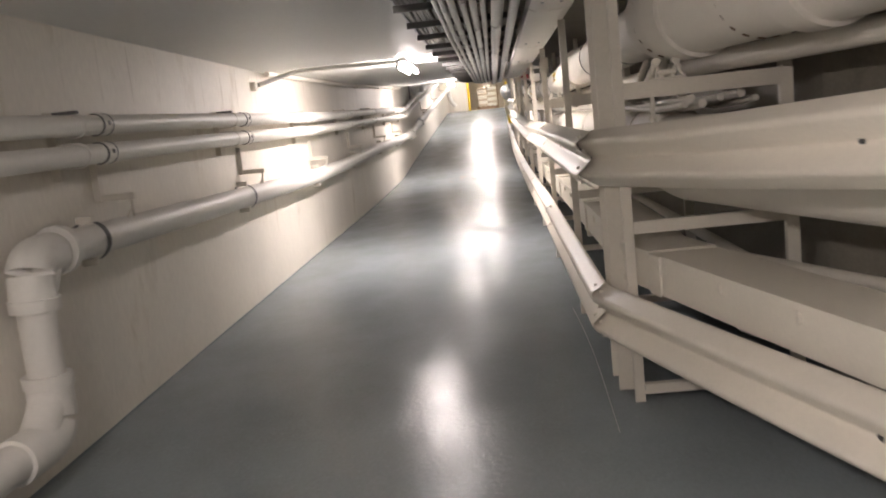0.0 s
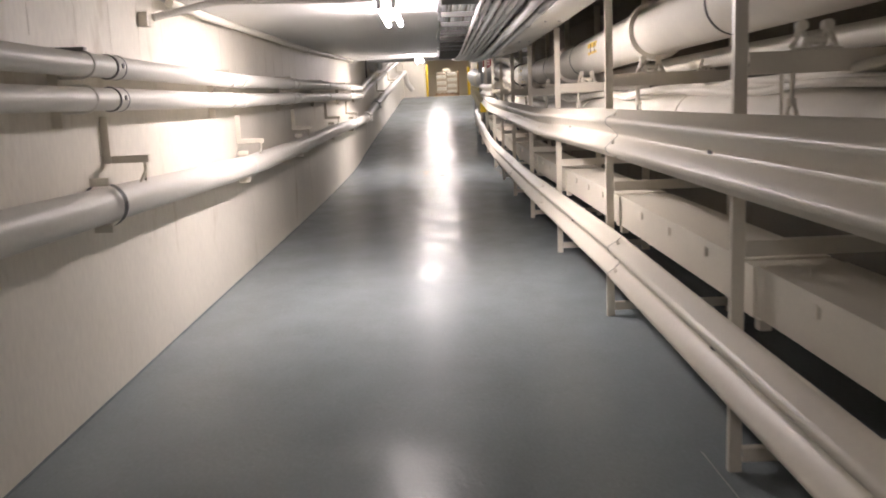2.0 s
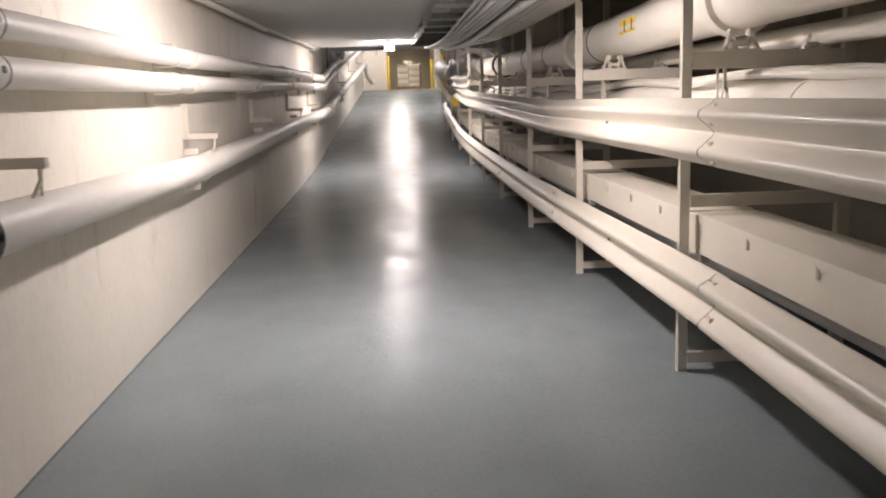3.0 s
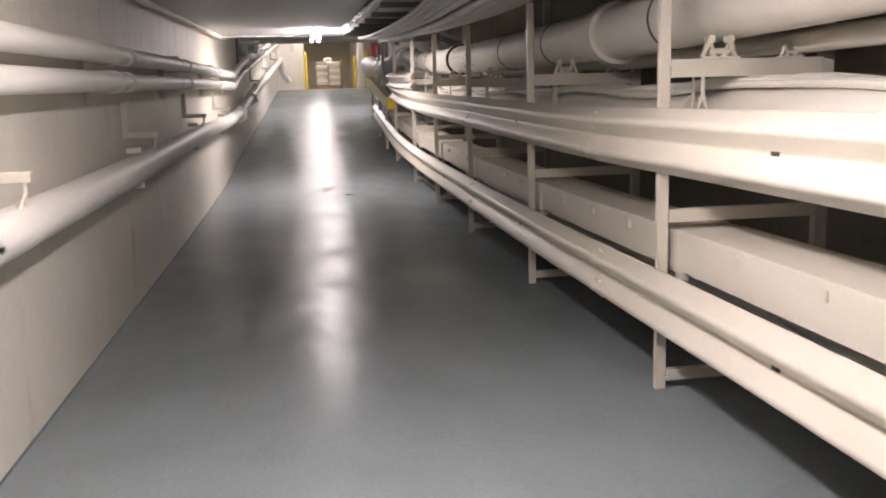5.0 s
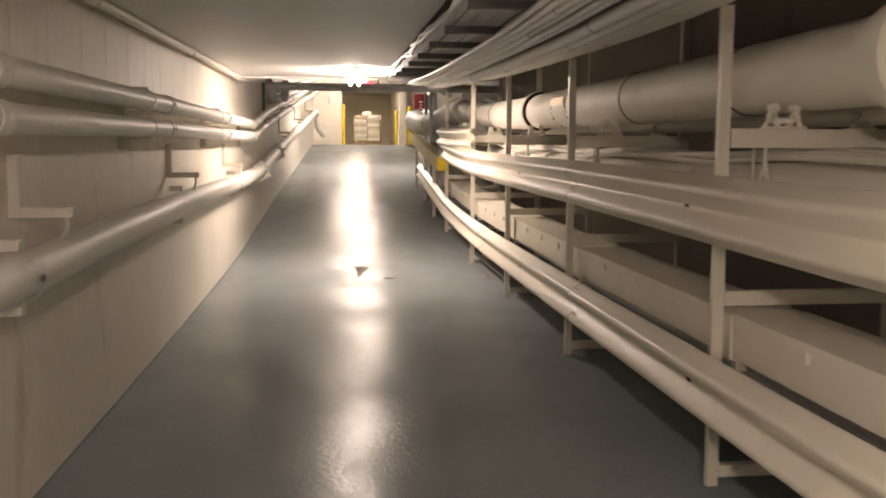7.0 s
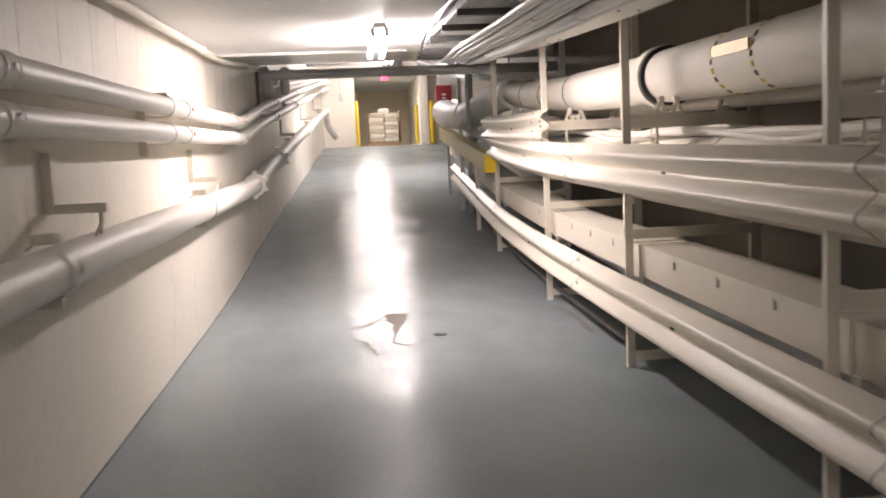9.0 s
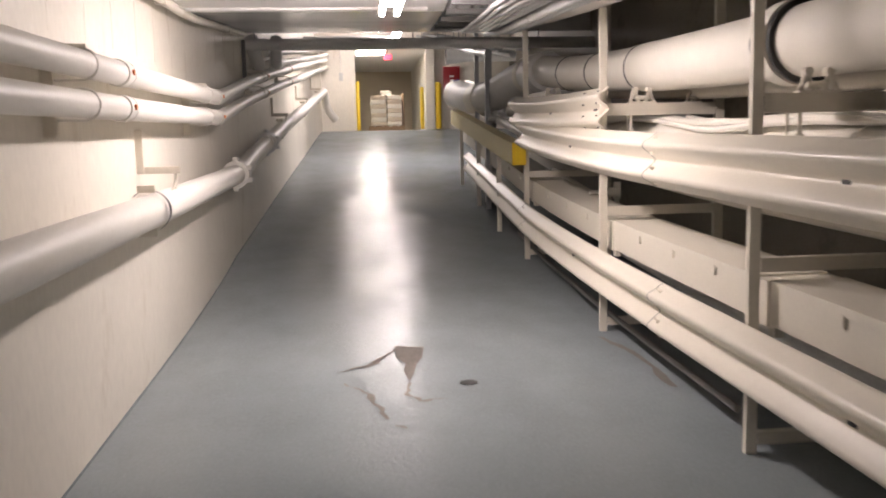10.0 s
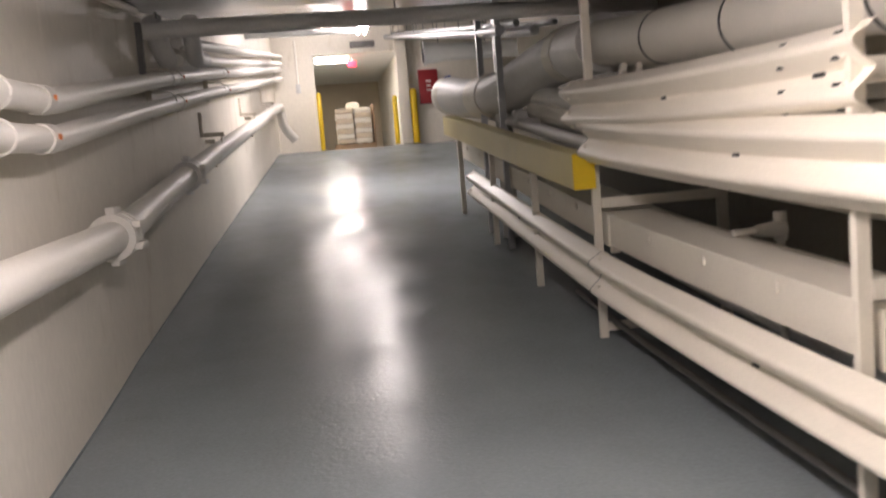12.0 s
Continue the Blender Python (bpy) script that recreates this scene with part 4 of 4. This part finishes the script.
for x, y, h in ((0.70, 27.6, 0.90), (0.70, 28.2, 1.22), (0.68, 29.8, 1.25)):
    small_valve(x, y, h)
t = thing("white_duct", "white round duct with a flared end under the ceiling", "duct", (1.5, 37.0, 3.8))
part("duct_body", tube(B(), [(1.0, 37.0, 3.82), (1.25, 37.0, 3.82), (1.4, 37.0, 3.82), (2.9, 37.0, 3.82)], [0.20, 0.19, 0.16, 0.16], 22), WHITE, t)
part("flange", tube(B(), [(1.0, 36.98, 3.82), (1.04, 36.98, 3.82)], 0.225, 22), WHITE, t)
for x in (1.3, 2.2):
    part("drop_rod", tube(B(), [(x, 37.0, 3.97), (x, 37.0, cz(37.0) + 0.02)], 0.008, 8), DARKSTEEL, t)
for x, r, dz in ((0.62, 0.05, 0.0), (0.78, 0.035, 0.06), (0.95, 0.045, -0.02), (1.15, 0.03, 0.05)):
    t = thing("ceiling_pipe", "dull silver pipe under the ramp ceiling", "pipe", (x, 30.0, cz(30.0) - 0.3), "ramp ceiling pipes")
    part("pipe_body", tube(B(), [(x, y, cz(y) - 0.28 + dz) for y in steps(28.2, 40.4, 1.0)], r, 12), GALV, t)
    for y in (30.5, 35.0, 39.0):
        part("drop_rod", tube(B(), [(x, y, cz(y) - 0.28 + dz), (x, y, cz(y) + 0.02)], 0.006, 6), DARKSTEEL, t)

# ---- at the top of the ramp ----
def bollard(x, y, r, h, lab):
    t = thing("bollard", lab, "bollard", (x, y, LAND), "yellow bollards")
    part("bollard_post", tube(B(), [(x, y, LAND - 0.02), (x, y, LAND + h - 0.03), (x, y, LAND + h)], [r, r, r * 0.6], 16), YELLOW, t)
    return t


bollard(-0.99, 40.36, 0.05, 1.25, "slim yellow guard post beside the opening")
bollard(0.68, 40.2, 0.055, 1.07, "slim yellow guard post before a cream column")
bollard(1.12, 40.3, 0.08, 1.2, "thick yellow guard post beside a cream column")
bm = B()
box(bm, 0.79, 1.03, 40.22, 40.495, LAND - 0.02, 4.96, 0.02)
solid("column", bm, RACK, "square cream painted column beside the opening", "column")
t = thing("hose_cabinet", "red fire hose cabinet on the end wall", "cabinet", (1.5, 40.49, 3.12))
bm = B()
box(bm, 1.28, 1.72, 40.36, 40.498, 3.12, 3.88, 0.01)
part("cabinet_body", bm, RED, t)
for zz, w in ((3.62, 0.12), (3.52, 0.09), (3.42, 0.11)):
    bm = B()
    box(bm, 1.5 - w / 2, 1.5 + w / 2, 40.352, 40.358, zz - 0.022, zz + 0.022)
    part("lettering_bar", bm, WHITE, t, "pale bar of lettering")
t = thing("exit_sign", "small glowing red exit sign", "sign", (-0.35, 42.4, 4.2))
bm = B()
box(bm, -0.20, 0.02, 42.4, 42.44, 4.28, 4.42, 0.006)
part("sign_face", bm, EXIT, t)
part("sign_stem", tube(B(), [(-0.09, 42.42, 4.42), (-0.09, 42.42, 4.56)], 0.012, 8), WHITE, t)
t = thing("ceiling_panel_light", "square glowing ceiling panel light", "ceiling light", (-0.75, 42.6, 4.54))
bm = B()
box(bm, -1.03, -0.13, 42.0, 43.2, 4.50, 4.552, 0.01)
part("panel_frame", bm, WHITE, t)
bm = B()
box(bm, -0.98, -0.18, 42.05, 43.15, 4.494, 4.499)
part("diffuser", bm, PANEL, t, "glowing diffuser")
t = thing("door_closer_box", "dark box above the opening", "operator box", (0.05, 40.4, 4.5))
bm = B()
box(bm, -0.2, 0.35, 40.34, 40.498, 4.47, 4.6, 0.01)
part("box_cover", bm, DARKSTEEL, t)
t = thing("wall_box", "small conduit and box on the end wall", "junction box", (-1.42, 40.49, 3.9))
bm = B()
box(bm, -1.47, -1.37, 40.44, 40.498, 3.55, 3.75, 0.006)
part("box_cover", bm, CONDUIT, t)
part("conduit_body", tube(B(), [(-1.42, 40.47, 3.74), (-1.42, 40.47, 4.7)], 0.02, 8), PIPE, t)

# pallet of sacks
PX, PY = -0.18, 42.4
t = thing("pallet", "wooden pallet on the floor", "pallet", (PX, PY, LAND))
for i in range(5):
    bm = B()
    box(bm, PX - 0.5 + 0.22 * i, PX - 0.38 + 0.22 * i, PY - 0.5, PY + 0.5, LAND + 0.11, LAND + 0.13)
    part("deck_board", bm, WOOD, t, smooth=False)
for i in (-1, 0, 1):
    bm = B()
    box(bm, PX - 0.5, PX + 0.5, PY + 0.45 * i - 0.045, PY + 0.45 * i + 0.045, LAND, LAND + 0.108)
    part("runner", bm, WOOD, t, smooth=False)
random.seed(2)
for row in range(7):
    for c in range(2):
        for d in range(2):
            x0 = PX - 0.43 + 0.44 * c + random.uniform(-0.015, 0.015)
            y0 = PY - 0.44 + 0.44 * d
            z0 = LAND + 0.132 + 0.122 * row
            bm = B()
            box(bm, x0, x0 + 0.41, y0, y0 + 0.42, z0, z0 + 0.119, 0.035)
            solid("sack", bm, SACK if (row + c) % 2 else CARTON, "pale filled sack stacked on a pallet", "sack", base=(x0, y0, z0), group="stacked sacks")
bm = B()
box(bm, PX - 0.15, PX + 0.15, PY - 0.2, PY + 0.15, LAND + 0.132 + 0.86, LAND + 0.132 + 1.0, 0.04)
solid("sack", bm, SACK, "pale sack lying on top of a stack", "sack", base=(PX, PY, LAND + 0.99), group="stacked sacks")
bm = B()
box(bm, PX + 0.47, PX + 0.50, PY - 0.45, PY + 0.45, LAND, LAND + 1.05)
solid("board", bm, WOOD, "dark board standing beside the stack", "board", base=(PX + 0.48, PY, LAND))

# ---- marks on the floor ----
def worn(points, label):
    bm = B()
    bm.faces.new([bm.verts.new((x, y, fz(y) + 0.004)) for x, y in points])
    return solid("worn_patch", bm, SCRAPE, label, "floor mark", kind="structure", smooth=False)


def crack(points, w):
    random.seed(int(abs(points[0][0]) * 1000))
    fine = []
    for (x0, y0), (x1, y1) in zip(points, points[1:]):
        for k in range(5):
            fine.append((x0 + (x1 - x0) * k / 5 + random.uniform(-0.012, 0.012), y0 + (y1 - y0) * k / 5 + random.uniform(-0.02, 0.02)))
    fine.append(points[-1])
    edge = [w * random.uniform(0.4, 1.4) * (0.3 + 0.7 * math.sin(math.pi * (k + 0.5) / len(fine))) for k in range(len(fine))]
    one = [(x - e, y + 0.5 * e) for (x, y), e in zip(fine, edge)]
    two = [(x + e, y - 0.5 * e) for (x, y), e in zip(fine, edge)]
    bm = B()
    a = [bm.verts.new((x, y, fz(y) + 0.004)) for x, y in one]
    b = [bm.verts.new((x, y, fz(y) + 0.004)) for x, y in two]
    for k in range(len(a) - 1):
        bm.faces.new((a[k], a[k + 1], b[k + 1], b[k]))
    return solid("worn_patch", bm, SCRAPE, "ragged line where the floor paint has peeled", "floor mark", kind="structure", smooth=False)


worn([(-0.96, 22.43), (-0.76, 22.37), (-0.79, 22.11), (-0.84, 21.95), (-0.87, 21.75), (-0.91, 21.56), (-0.93, 21.8), (-0.91, 21.98), (-0.96, 22.12)], "brown worn patch in the floor paint")
crack([(-0.96, 22.35), (-1.11, 22.02), (-1.34, 21.84)], 0.022)
crack([(-1.31, 21.6), (-1.17, 21.4), (-1.1, 21.08), (-1.07, 20.9)], 0.02)
crack([(-0.91, 21.56), (-0.94, 21.31), (-0.86, 21.18), (-0.72, 21.2)], 0.02)
crack([(-1.02, 20.8), (-0.97, 20.74)], 0.02)
crack([(-1.41, 16.35), (-1.13, 16.36), (-0.87, 16.32)], 0.012)
crack([(-1.10, 16.9), (-1.15, 16.84)], 0.012)
crack([(0.50, 22.4), (0.62, 21.9), (0.60, 21.2)], 0.035)
bm = B()
sweep(bm, [(-0.0025, 0.0), (0.0025, 0.0), (0.0025, 0.003), (-0.0025, 0.003)], [(0.50 + 0.02 * math.sin(y * 1.3), y, fz(y)) for y in steps(4.4, 7.2, 0.4)])
solid("floor_joint", bm, GALV, "thin pale joint line in the floor", "floor mark", kind="structure", smooth=False)
t = thing("floor_cap", "small dark round cap set in the floor", "floor cap", (-0.56, 21.5, fz(21.5)))
part("cap", tube(B(), [(-0.56, 21.5, fz(21.5) - 0.01), (-0.56, 21.5, fz(21.5) + 0.004)], 0.055, 20), BLACK, t)

# form-board seams in the wall above the pipes, and the floor paint lapping up its foot
WEST = bpy.data.objects["wall_west"]
bm = B()
box(bm, -0.002, 0.0012, -0.004, 0.004, 0.0, 0.40)
seam = finish(bm, "form_seam", WALL, (0, 0, 0), smooth=False)
random.seed(21)
y = 0.4
while y < 26:
    ob = new("form_seam", seam)
    ob.parent = WEST
    ob.location = true((wall_x(y), y, cz(y) - 0.41))
    y += 0.53 + random.uniform(-0.04, 0.04)
plate("baseboard", RUN[:-1], lambda y: wall_x(y) - 0.01, lambda y: wall_x(y) + 0.004, lambda y: fz(y) - 0.02, lambda y: fz(y) + 0.012 + 0.006 * noise.noise(Vector((y * 3, 0, 0))), FLOOR, "thin lap of grey floor paint at the wall foot", "floor edge")
